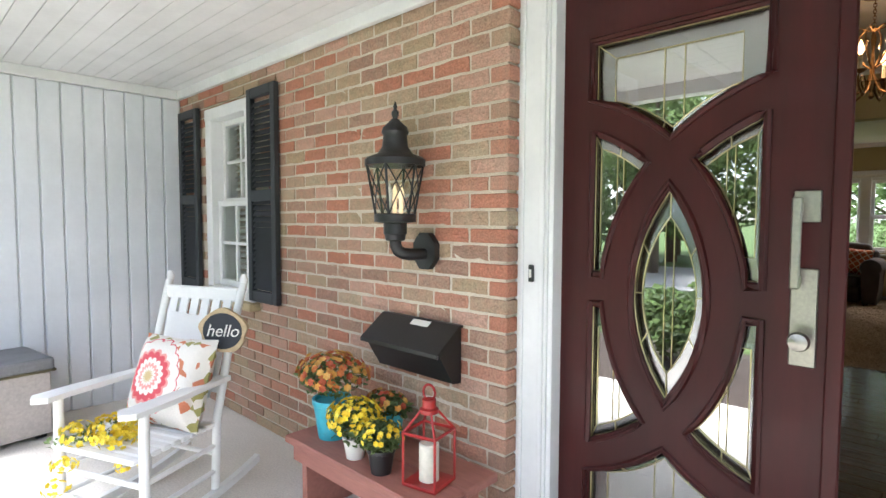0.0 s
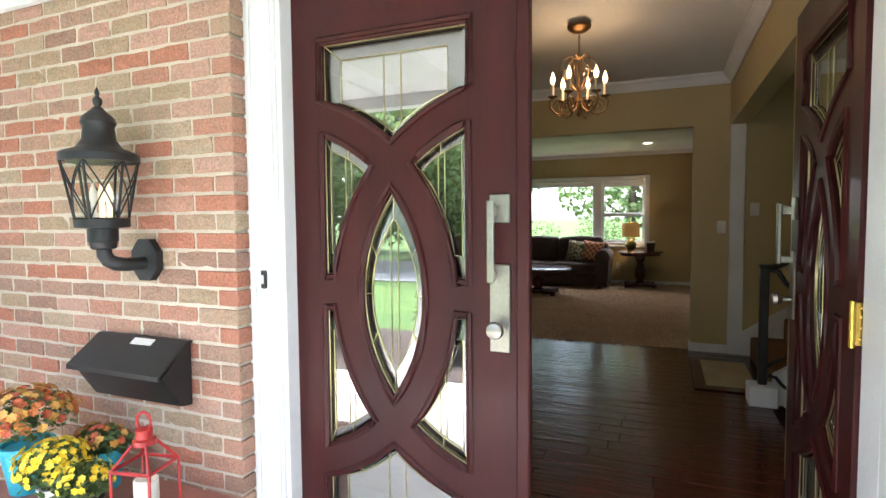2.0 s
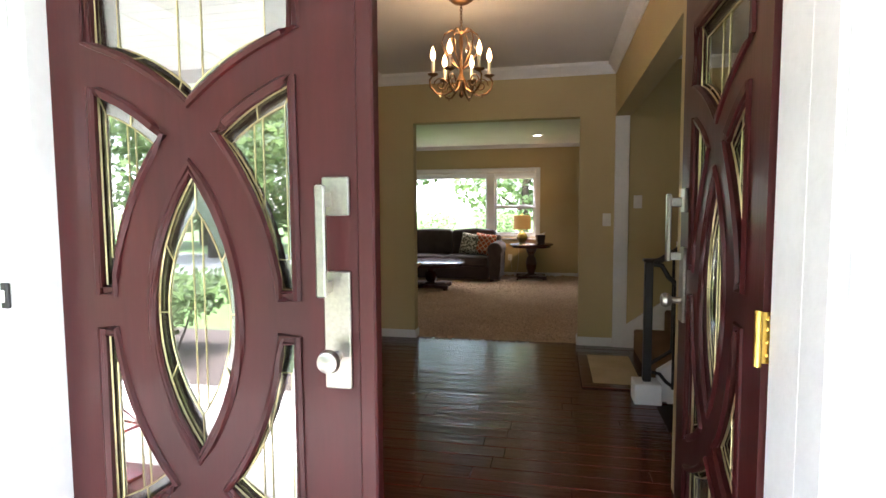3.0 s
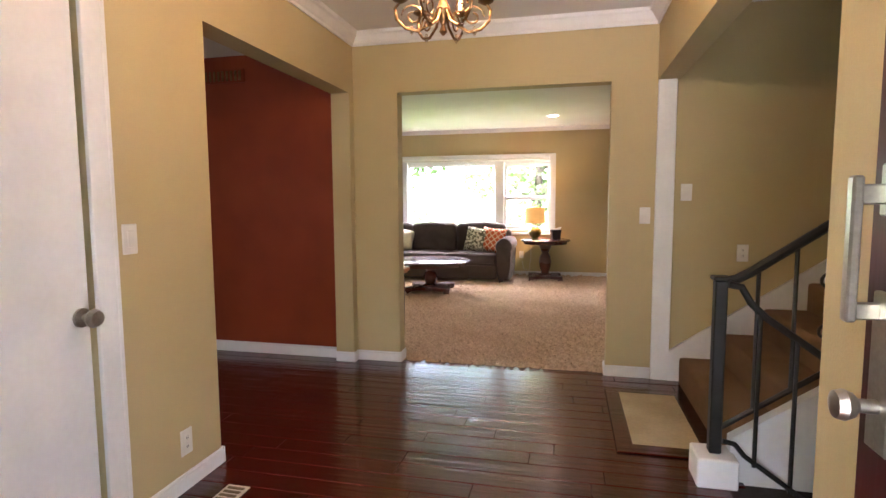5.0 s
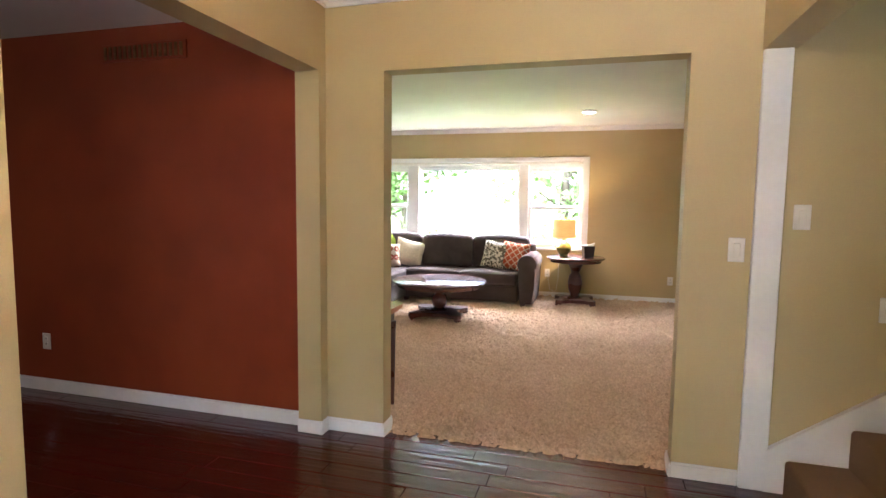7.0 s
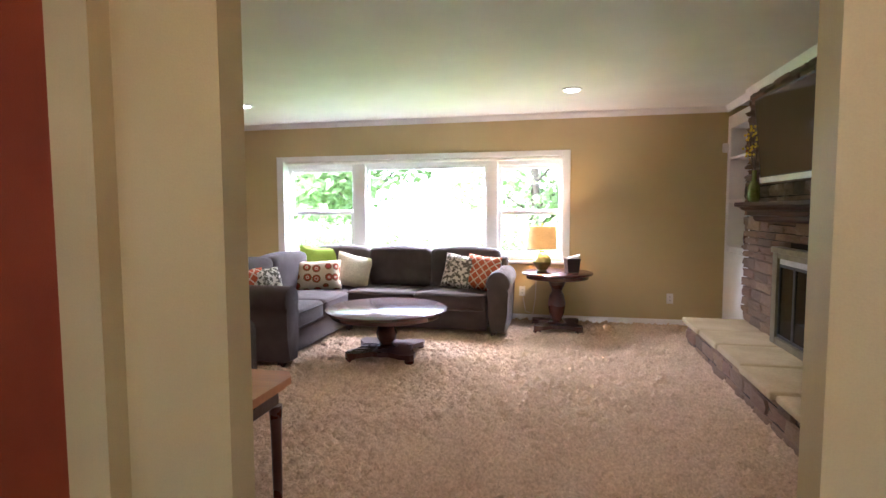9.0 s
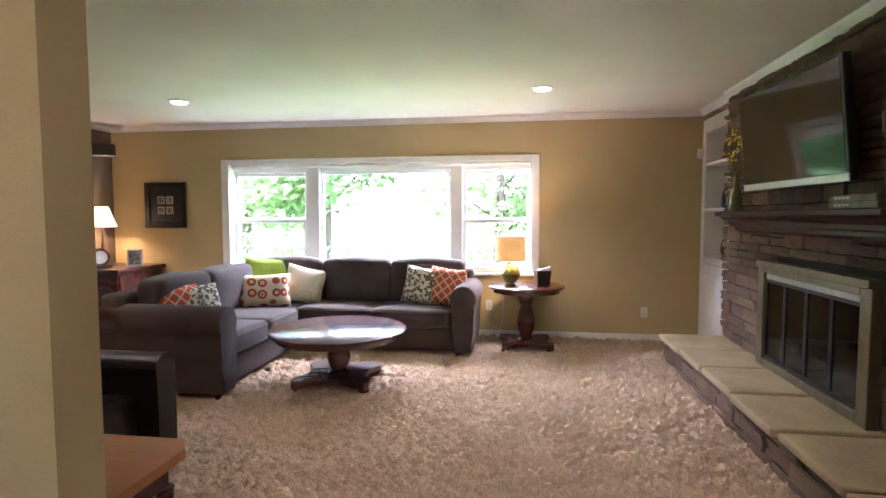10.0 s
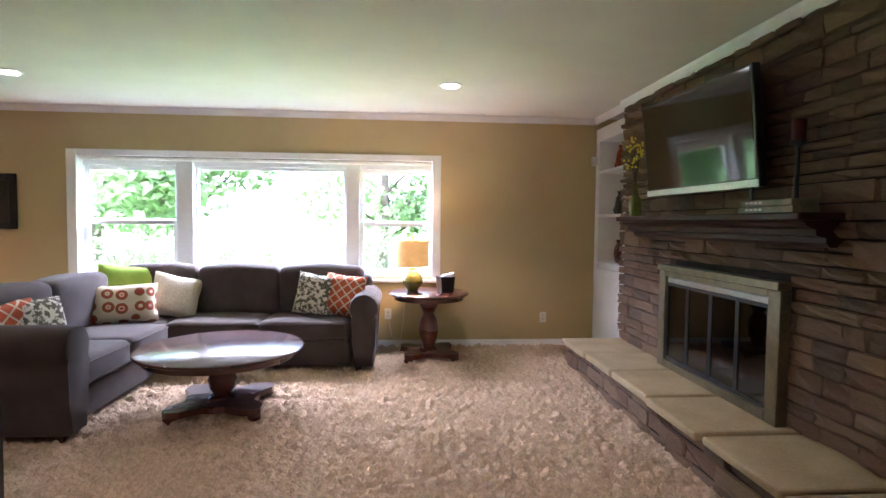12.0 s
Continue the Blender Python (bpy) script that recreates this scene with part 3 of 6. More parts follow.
def door_leaf(name, width, mid, label):
    """Leaf in its own frame: x from 0 to width, face at y 0, back at y 0.045."""
    leaf = tagged(thing(name, label, "door"), kind="structure")
    z0, z1 = 0.012, 2.075
    bm = bmesh.new()
    loops = [[(0, z0), (width, z0), (width, z1), (0, z1)]] + [[(mid + x, DOOR_Z + z) for x, z in o] for o in door_openings()]
    for lp in loops:
        vs = [bm.verts.new((x, 0, z)) for x, z in lp]
        for i in range(len(vs)):
            bm.edges.new((vs[i], vs[(i + 1) % len(vs)]))
    bmesh.ops.triangle_fill(bm, use_beauty=True, use_dissolve=False, edges=bm.edges[:])
    ext = bmesh.ops.extrude_face_region(bm, geom=bm.faces[:])
    for v in [g for g in ext["geom"] if isinstance(g, bmesh.types.BMVert)]:
        v.co.y = 0.045
    slab = part("slab", bm, "mahogany", leaf)
    for o in door_openings():
        pts = [(mid + x, DOOR_Z + z) for x, z in o]
        for y in (0.0, 0.045):
            bm = bmesh.new()
            tube(bm, [(x, y, z) for x, z in inset(pts, 1.06)], 0.011, 6, True)
            tube(bm, [(x, y, z) for x, z in pts], 0.008, 6, True)
            part("moulding", bm, "mahogany", slab, smooth=True)
        bm = bmesh.new()
        inn = inset(pts, 0.74)
        prism(bm, inn, 0.020, 0.025, "Y")
        g = part("pane", bm, "door_glass", leaf, "clear leaded glass")
        g.visible_shadow = False
        bm = bmesh.new()
        n = len(pts)
        va, vb = [bm.verts.new((x, 0.024, z)) for x, z in pts], [bm.verts.new((x, 0.017, z)) for x, z in inn]
        vc = [bm.verts.new((x, 0.028, z)) for x, z in pts]
        for i in range(n):
            j = (i + 1) % n
            bm.faces.new((va[i], va[j], vb[j], vb[i]))
            bm.faces.new((vc[j], vc[i], vb[i], vb[j]))
        b = part("bevelled_border", bm, "bevel_glass", leaf, "grey textured glass border")
        b.visible_shadow = False
        bm = bmesh.new()
        tube(bm, [(x, 0.018, z) for x, z in inset(pts, 0.985)], 0.0032, 5, True)
        tube(bm, [(x, 0.016, z) for x, z in inn], 0.0022, 5, True)
        for k in range(0, n, 4):
            tube(bm, [(pts[k][0], 0.017, pts[k][1]), (inn[k][0], 0.016, inn[k][1])], 0.0022, 5)
        xs = [p[0] for p in inn]
        for f in (0.42, 0.58):
            x = min(xs) + (max(xs) - min(xs)) * f
            hits = []
            for k in range(n):
                (ax, az), (bx, bz) = inn[k], inn[(k + 1) % n]
                if (ax - x) * (bx - x) < 0:
                    hits.append(az + (bz - az) * (x - ax) / (bx - ax))
            if len(hits) >= 2:
                tube(bm, [(x, 0.018, min(hits)), (x, 0.018, max(hits))], 0.0018, 5)
        part("came", bm, "came", leaf, "brass-coloured lead came")
    return leaf


def handle_set(leaf, x, side):
    """Long escutcheon with grip and knob on the outer face."""
    boxpart("escutcheon", (x - 0.033, x + 0.033, -0.012, 0, 0.835, 1.115), "nickel", leaf, "satin nickel lock plate", 0.003)
    boxpart("upper_plate", (x - 0.033, x + 0.033, -0.012, 0, 1.245, 1.335), "nickel", leaf, "", 0.003)
    bm = bmesh.new()
    box(bm, x - 0.028, x - 0.004, -0.065, -0.047, 1.06, 1.315, bevel=0.004)
    box(bm, x - 0.022, x - 0.008, -0.05, -0.008, 1.265, 1.30, bevel=0.003)
    box(bm, x - 0.022, x - 0.008, -0.05, -0.008, 1.065, 1.095, bevel=0.003)
    part("grip", bm, "nickel", leaf, "straight satin nickel grip")
    bm = bmesh.new()
    lathe(bm, [(0.013, -0.008), (0.012, -0.04), (0.022, -0.048), (0.028, -0.062), (0.024, -0.076), (0.008, -0.082)], (x, 0, 0.915), 20, "Y")
    part("knob", bm, "nickel", leaf, "", True)


left_leaf = door_leaf("door_1", 0.885, 0.41, "closed mahogany front door leaf with leaded glass lights")
left_leaf.matrix_basis = pose(-0.945, 1.41, 0)
handle_set(left_leaf, 0.795, 1)
boxpart("astragal", (0.85, 0.892, -0.018, 0.0, 0.012, 2.075), "mahogany", left_leaf, "", 0.005)
right_leaf = door_leaf("door_2", 0.865, 0.45, "open mahogany front door leaf swung into the foyer")
right_leaf.matrix_basis = pose(0.826, 2.435, 0, 0, 0, -90.5)
handle_set(right_leaf, 0.075, -1)
bm = bmesh.new()
box(bm, 0.862, 0.868, -0.012, 0.033, 0.90, 1.02, bevel=0.001)
lathe(bm, [(0.009, 0.895), (0.009, 1.025)], (0.875, -0.012, 0), 12)
for z in (0.92, 0.95, 0.98, 1.005):
    lathe(bm, [(0.005, 0.866), (0.005, 0.8705), (0.002, 0.872)], (0, 0.012, z), 8, "X")
part("hinge", bm, "brass", right_leaf, "polished brass butt hinge")
bell = thing("doorbell", "small black doorbell button on white casing", "doorbell", (-1.02, 1.335, 1.045))
boxpart("plate", (-0.011, 0.011, -0.012, 0, -0.033, 0.033), "black_plastic", bell, bevel=0.003)
boxpart("button", (-0.006, 0.006, -0.016, -0.012, -0.016, 0.016), "plastic_white", bell, bevel=0.002)

# closet door on the foyer's left wall
closet = tagged(thing("door_3", "closed plain white interior door with satin knob", "door", (XL - 0.012, 2.05, 0)), kind="structure")
boxpart("slab", (-0.035, 0, 0.004, 0.80, 0.01, 2.05), "white_paint", closet, bevel=0.003)
bm = bmesh.new()
lathe(bm, [(0.034, 0), (0.034, 0.008), (0.012, 0.012), (0.012, 0.035), (0.028, 0.042), (0.034, 0.056), (0.026, 0.072), (0.006, 0.078)], (0.0, 0.765, 0.875), 24, "X")
part("knob", bm, "nickel", closet, "satin nickel knob", True)
structure("trim_closet", [(XL, XL + 0.02, 2.86, 2.96, 0, 2.14), (XL, XL + 0.02, 1.96, 2.06, 0, 2.14), (XL, XL + 0.02, 2.06, 2.86, 2.05, 2.14), (XL + 0.02, XL + 0.026, 2.935, 2.955, 0, 2.13)], "white_paint", "white door casing", 0.003)


# stairs, skirt and trim
stairs = tagged(thing("stairs", "carpeted brown stairs rising beside tan wall", "stairs", (1.08, 0, 0)), kind="structure")
for i in range(8):
    bm = bmesh.new()
    box(bm, i * 0.256 - 0.02, i * 0.256 + 0.30, 3.93, 5.235, i * 0.182 - 0.02, (i + 1) * 0.182, bevel=0.022, seg=3)
    part("step", bm, "stair_carpet", stairs, smooth=True)
down = tagged(thing("stairs_down", "carpeted stairs going down", "stairs", (1.02, 0, 0)), kind="structure")
for i in range(7):
    bm = bmesh.new()
    box(bm, i * 0.256, i * 0.256 + 0.30, 2.73, 3.83, -(i + 1) * 0.182 - 0.3, -(i + 1) * 0.182, bevel=0.02, seg=2)
    part("step", bm, "stair_carpet", down, smooth=True)
bm = bmesh.new()
prism(bm, [(0.985, 0), (1.12, 0), (3.2, 1.456), (3.2, 1.76), (0.985, 0.205)], 5.25, 5.279, "Y")
box(bm, 0.878, 0.998, 5.252, 5.279, 0, 2.088, bevel=0.003)
tagged(part("trim_stair_skirt", bm, "white_paint"), "white stair skirt board and post trim", "", "", "structure")
bm = bmesh.new()
prism(bm, [(1.02, -1.3), (3.2, -1.3), (3.2, 1.72), (1.02, 0.20)], 3.865, 3.925, "Y")
tagged(part("wall_stair_stringer", bm, "white_paint"), "white panel under the stairs", "", "", "structure")

rail = thing("stair_railing", "black wrought-iron stair railing with scrolls on white base", "railing", (0.95, 3.86, 0))
boxpart("base_block", (-0.085, 0.085, -0.085, 0.085, 0, 0.135), "white_paint", rail, "white painted base block", 0.006)
bm = bmesh.new()
box(bm, -0.026, 0.026, -0.026, 0.026, 0.135, 0.92, bevel=0.006)
box(bm, -0.036, 0.036, -0.036, 0.036, 0.92, 0.94, bevel=0.005)
part("newel_post", bm, "black_iron", rail)
def bar(name, pts, r=0.012, seg=6):
    bm = bmesh.new()
    tube(bm, pts, r, seg)
    part(name, bm, "black_iron", rail, smooth=True)
SL = 0.71
bar("handrail", [(0, 0, 0.915), (0.06, 0, 0.925), (0.12, 0, 0.96), (2.1, 0, 0.96 + 1.98 * SL)], 0.021, 8)
bar("bottom_rail", [(0.02, 0, 0.25), (2.1, 0, 0.25 + 2.08 * SL)], 0.013)
bar("descending_rail", [(0.02, -0.05, 0.91), (0.07, -0.05, 0.90), (0.11, -0.05, 0.83), (0.17, -0.05, 0.77), (1.6, -0.05, 0.77 - 1.43 * SL)], 0.016, 8)
bar("descending_bottom_rail", [(0.02, -0.05, 0.21), (0.07, -0.05, 0.20), (0.11, -0.05, 0.15), (1.5, -0.05, 0.15 - 1.39 * SL)], 0.012)
for i in range(13):
    x = 0.15 + 0.145 * i
    bar("baluster", [(x, 0, 0.25 + x * SL - 0.01), (x, 0, 0.875 + x * SL)], 0.009, 6)
    if i < 9:
        bar("baluster", [(x, -0.05, 0.21 - x * SL), (x, -0.05, 0.88 - x * SL)], 0.009, 6)
def scroll(cx, cz, s, y):
    pts = []
    for k in range(25):
        a = k / 24 * 3.6 * math.pi / 2
        r = 0.05 * (1 - k / 30)
        pts.append((cx - s * (r * math.cos(a) - 0.05), y, cz + r * math.sin(a)))
    bar("scroll", pts, 0.007, 6)
for i in (2, 5, 8):
    x = 0.15 + 0.145 * i
    zc = 0.56 + x * SL
    for dz, s in ((0.16, 1), (0.05, -1), (-0.06, 1), (-0.17, -1)):
        scroll(x - 0.03 * s, zc + dz, s, 0)
    for dz, s in ((0.12, 1), (-0.02, -1), (-0.14, 1)):
        scroll(x - 0.03 * s, 0.55 - x * SL + dz, s, -0.05)


# wall plates
def wall_plate(name, label, place, turn, outlet):
    t = thing(name, label, name.replace("_", " "), place, turn)
    boxpart("plate", (-0.036, 0.036, -0.007, 0, -0.058, 0.058), "plastic_white", t, bevel=0.003)
    if outlet:
        for z in (-0.02, 0.02):
            boxpart("socket", (-0.014, 0.014, -0.009, -0.007, z - 0.014, z + 0.014), "plastic_white", t, bevel=0.002)
            boxpart("slot", (-0.006, -0.003, -0.0095, -0.009, z - 0.006, z + 0.006), "black_plastic", t, bevel=0)
            boxpart("slot", (0.003, 0.006, -0.0095, -0.009, z - 0.006, z + 0.006), "black_plastic", t, bevel=0)
    else:
        boxpart("rocker", (-0.016, 0.016, -0.011, -0.007, -0.032, 0.032), "plastic_white", t, bevel=0.002)


wall_plate("light_switch", "white rocker switch on tan wall", (XL, 3.03, 1.135), 90, False)
wall_plate("power_outlet", "white outlet low on tan wall", (XL, 3.28, 0.215), 90, True)
wall_plate("light_switch", "white rocker switch beside the living room opening", (0.815, YB, 1.165), 0, False)
wall_plate("light_switch", "white rocker switch above the stairs", (1.08, YB, 1.325), 0, False)
wall_plate("power_outlet", "white outlet above the stair skirt", (1.447, YB, 0.912), 0, True)
wall_plate("power_outlet", "white outlet on tan window wall", (1.223, YW, 0.32), 0, True)
wall_plate("power_outlet", "white outlet below the window", (-0.464, YW, 0.361), 0, True)
wall_plate("power_outlet", "white outlet on red wall", (-3.55, YB, 0.36), 0, True)
vent = thing("floor_vent", "small white metal floor register", "vent", (-1.13, 3.19, 0))
boxpart("frame", (-0.055, 0.055, -0.15, 0.15, 0, 0.006), "plastic_white", vent, bevel=0.002)
for i in range(9):
    boxpart("slat", (-0.04, 0.04, -0.125 + i * 0.03, -0.110 + i * 0.03, 0.006, 0.009), "steel", vent, bevel=0)
wv = thing("wall_vent", "dark red painted wall register near ceiling", "vent", (-2.62, YB, 2.30))
boxpart("frame", (-0.33, 0.33, -0.012, 0, -0.055, 0.055), "red_paint", wv, bevel=0.003)
for i in range(16):
    boxpart("slat", (-0.30 + i * 0.039, -0.278 + i * 0.039, -0.018, -0.012, -0.04, 0.04), "bronze", wv, bevel=0.002)
mat_t = thing("floor_mat", "beige woven mat with dark wood-toned border", "mat", (0.80, 4.52, 0.004))
boxpart("border", (-0.25, 0.25, -0.48, 0.48, 0, 0.007), "plank", mat_t, bevel=0.003)
boxpart("centre", (-0.165, 0.175, -0.385, 0.385, 0.007, 0.011), "slab", mat_t, "beige woven field", bevel=0.003)
sens = thing("alarm_sensor", "white motion sensor high on tan wall", "sensor", (1.755, YW - 0.02, 2.02))
boxpart("case", (-0.03, 0.03, -0.03, 0.02, -0.05, 0.05), "plastic_white", sens, bevel=0.01, seg=2)


def spec(name, a, b, scale, kind):
    """Fabric with a printed figure."""
    m = mat(name, a, b, scale, 0.95, 0.3, 220, fine=0.12)
    n, l = m.node_tree.nodes, m.node_tree.links
    tc = n.new("ShaderNodeTexCoord")
    ramp = n[m["ramp"]]
    if kind == "cells":
        v = n.new("ShaderNodeTexVoronoi")
        v.feature, v.inputs["Scale"].default_value = "DISTANCE_TO_EDGE", scale
        ramp.color_ramp.elements[0].position, ramp.color_ramp.elements[1].position = 0.07, 0.10
        v.inputs["Randomness"].default_value = 0.0
        turn = n.new("ShaderNodeMapping")
        turn.inputs["Rotation"].default_value, turn.inputs["Location"].default_value = (0, radians(45), 0), (0, 0, 0)
        turn.inputs["Scale"].default_value = (1, 0, 1)
        l.new(tc.outputs["Object"], turn.inputs["Vector"])
        l.new(turn.outputs[0], v.inputs["Vector"])
        l.new(v.outputs["Distance"], ramp.inputs[0])
    elif kind == "rings":
        v = n.new("ShaderNodeTexVoronoi")
        v.inputs["Scale"].default_value = scale
        v.inputs["Randomness"].default_value = 0.35
        l.new(tc.outputs["Object"], v.inputs["Vector"])
        l.new(v.outputs["Distance"], ramp.inputs[0])
        ramp.color_ramp.interpolation = "CONSTANT"
        e = ramp.color_ramp.elements
        e[0].position, e[1].position = 0.0, 0.42
        for p, c in ((0.12, b), (0.20, a), (0.32, (a[0] * 0.6, a[1] * 2.0, a[2]))):
            x = e.new(p)
            x.color = (*c, 1)
    elif kind == "specks":
        ramp.color_ramp.elements[0].position, ramp.color_ramp.elements[1].position = 0.47, 0.53
    return m


M["orange_lattice"] = spec("orange_lattice", (0.62, 0.50, 0.36), (0.42, 0.085, 0.025), 14, "cells")
M["speckled"] = spec("speckled", (0.10, 0.09, 0.06), (0.62, 0.58, 0.46), 34, "specks")
M["floral"] = spec("floral", (0.36, 0.05, 0.03), (0.62, 0.52, 0.38), 9, "rings")


def sunburst(m, cx, cz):
    """One big petalled medallion, with a scatter of small figures beyond it."""
    n, l = m.node_tree.nodes, m.node_tree.links
    tc, sep = n.new("ShaderNodeTexCoord"), n.new("ShaderNodeSeparateXYZ")
    l.new(tc.outputs["Object"], sep.inputs[0])

    def calc(op, a, b=None):
        k = n.new("ShaderNodeMath")
        k.operation = op
        for i, v in enumerate((a, b)):
            if isinstance(v, (int, float)):
                k.inputs[i].default_value = v
            elif v is not None:
                l.new(v, k.inputs[i])
        return k.outputs[0]

    dx, dz = calc("SUBTRACT", sep.outputs["X"], cx), calc("SUBTRACT", sep.outputs["Z"], cz)
    r = calc("SQRT", calc("ADD", calc("MULTIPLY", dx, dx), calc("MULTIPLY", dz, dz)))
    wave = calc("MULTIPLY", calc("ABSOLUTE", calc("SINE", calc("MULTIPLY", calc("ARCTAN2", dz, dx), 8.0))), 0.014)
    ramp = n.new("ShaderNodeValToRGB")
    ramp.color_ramp.interpolation = "CONSTANT"
    cream, coral, pink, tan = (0.80, 0.75, 0.68), (0.66, 0.10, 0.12), (0.76, 0.33, 0.30), (0.60, 0.45, 0.22)
    rows = ((0.0, tan), (0.08, cream), (0.16, pink), (0.24, cream), (0.36, coral), (0.50, pink), (0.56, cream), (0.80, coral), (0.83, cream))
    e = ramp.color_ramp.elements
    while len(e) < len(rows):
        e.new(1.0)
    for i, (p, c) in enumerate(rows):
        e[i].position, e[i].color = p, (*c, 1)
    l.new(calc("MULTIPLY", calc("SUBTRACT", r, wave), 5.0), ramp.inputs[0])
    vor = n.new("ShaderNodeTexVoronoi")
    vor.inputs["Scale"].default_value = 26
    l.new(tc.outputs["Object"], vor.inputs["Vector"])
    hue = n.new("ShaderNodeValToRGB")
    hue.color_ramp.interpolation = "CONSTANT"
    h = hue.color_ramp.elements
    for p in (0.3, 0.5, 0.7):
        h.new(p)
    for i, c in enumerate((cream, (0.62, 0.22, 0.12), (0.36, 0.33, 0.12), cream, (0.70, 0.52, 0.25))):
        h[i].color = (*c, 1)
    sp = n.new("ShaderNodeSeparateColor")
    l.new(vor.outputs["Color"], sp.inputs[0])
    l.new(sp.outputs[0], hue.inputs[0])
    mx = n.new("ShaderNodeMix")
    mx.data_type = "RGBA"
    l.new(calc("GREATER_THAN", r, 0.178), mx.inputs["Factor"])
    l.new(ramp.outputs[0], mx.inputs["A"])
    l.new(hue.outputs[0], mx.inputs["B"])
    l.new(mx.outputs["Result"], n[m["ramp"]].outputs[0].links[0].to_node.inputs[0])
    return m


M["medallion"] = sunburst(mat("medallion", (0.74, 0.68, 0.60), None, 9, 0.95, 0.3, 220, fine=0.1), -0.06, 0.22)
M["lime"] = mat("lime", (0.34, 0.50, 0.06), (0.28, 0.43, 0.05), 9, 0.9, 0.3, 160)
M["cream"] = mat("cream", (0.68, 0.62, 0.48), (0.60, 0.54, 0.41), 9, 0.95, 0.6, 60)
M["linen"] = mat("linen", (0.80, 0.79, 0.77), (0.74, 0.73, 0.71), 6, 0.95, 0.3, 200, fine=0.05)
M["grey_plastic"] = mat("grey_plastic", (0.20, 0.20, 0.21), None, 6, 0.5, 0.05, 60)
M["taupe_plastic"] = mat("taupe_plastic", (0.46, 0.42, 0.39), None, 6, 0.55, 0.05, 60)
M["striped"] = spec("striped", (0.05, 0.10, 0.17), (0.55, 0.60, 0.62), 12, "specks")
M["lampshade"] = glow("lampshade", (1.0, 0.50, 0.12), 0.022, (0.50, 0.30, 0.11))
M["lampshade_pale"] = glow("lampshade_pale", (1.0, 0.62, 0.28), 0.10, (0.7, 0.6, 0.42))
M["green_glaze"] = mat("green_glaze", (0.12, 0.15, 0.025), (0.20, 0.20, 0.05), 14, 0.18, 0.3, 40, coat=0.4)
M["flame"] = glow("flame", (1.0, 0.55, 0.20), 2.2)
M["flame_dim"] = glow("flame_dim", (1.0, 0.68, 0.35), 0.25)
M["downlight"] = glow("downlight", (1.0, 0.86, 0.66), 0.9)
M["crystal"] = glass("crystal", 0.35, (0.95, 0.9, 0.8), 0.03)
M["red_metal"] = mat("red_metal", (0.42, 0.022, 0.018), (0.34, 0.018, 0.016), 9, 0.35, 0.05, 60)
M["dark_red_wax"] = mat("dark_red_wax", (0.09, 0.012, 0.010), (0.07, 0.010, 0.008), 6, 0.5, 0.05, 60)
M["wax"] = mat("wax", (0.74, 0.70, 0.60), (0.68, 0.64, 0.54), 5, 0.5, 0.03, 40)
M["turquoise"] = mat("turquoise", (0.05, 0.42, 0.52), (0.04, 0.36, 0.46), 6, 0.4, 0.03, 40)
M["terracotta"] = mat("terracotta", (0.38, 0.16, 0.12), (0.32, 0.13, 0.10), 6, 0.6, 0.1, 60, stretch=(0.2, 1, 1))
M["yellow_petal"] = palette(mat("yellow_petal", (0.78, 0.56, 0.02), (0.82, 0.64, 0.05), 20, 0.6), [(0.82, 0.62, 0.02), (0.75, 0.50, 0.01), (0.85, 0.70, 0.08)])
M["rust_petal"] = palette(mat("rust_petal", (0.52, 0.20, 0.03), (0.42, 0.10, 0.02), 20, 0.6), [(0.60, 0.33, 0.05), (0.46, 0.14, 0.03), (0.66, 0.42, 0.10), (0.36, 0.05, 0.03)])
M["red_leaf"] = palette(mat("red_leaf", (0.13, 0.02, 0.015), (0.20, 0.03, 0.02), 3, 0.6), [(0.12, 0.02, 0.015), (0.2, 0.035, 0.02)])
M["chalk"] = mat("chalk", (0.022, 0.026, 0.034), None, 6, 0.7, 0.05, 60)
M["slice_wood"] = mat("slice_wood", (0.52, 0.40, 0.24), (0.42, 0.31, 0.18), 20, 0.7, 0.2, 60)
M["photo"] = mat("photo", (0.30, 0.28, 0.25), (0.06, 0.055, 0.05), 26, 0.3, 0.0, 60)
M["mount"] = mat("mount", (0.66, 0.62, 0.54), None, 6, 0.6)
M["book"] = mat("book", (0.22, 0.20, 0.15), (0.10, 0.13, 0.08), 12, 0.6)


def pillow(name, label, w, h, t, material, place, rx, rz, ry=0, group=""):
    """Puffed square cushion standing on its edge, its face towards -y."""
    bm = bmesh.new()
    n = 14
    for side in (-1, 1):
        grid = []
        for j in range(n + 1):
            row = []
            for i in range(n + 1):
                u, v = -1 + 2 * i / n, -1 + 2 * j / n
                edge = (1 - u ** 4) * (1 - v ** 4)
                puff = side * t * 0.5 * (max(0, edge) ** 0.55)
                pinch = 1 - 0.07 * (1 - abs(u)) * v * v - 0.07 * (1 - abs(v)) * u * u
                row.append(bm.verts.new((u * w / 2 * pinch, puff + noise.noise((u * 2, v * 2, side + w)) * 0.008, h / 2 + v * h / 2 * pinch)))
            grid.append(row)
        for j in range(n):
            for i in range(n):
                bm.faces.new((grid[j][i], grid[j][i + 1], grid[j + 1][i + 1], grid[j + 1][i]))
    bmesh.ops.remove_doubles(bm, verts=bm.verts[:], dist=0.004)
    ob = part(name, bm, material, None, label, True, pose(*place, rx, ry, rz))
    return tagged(ob, label, "cushion", group)


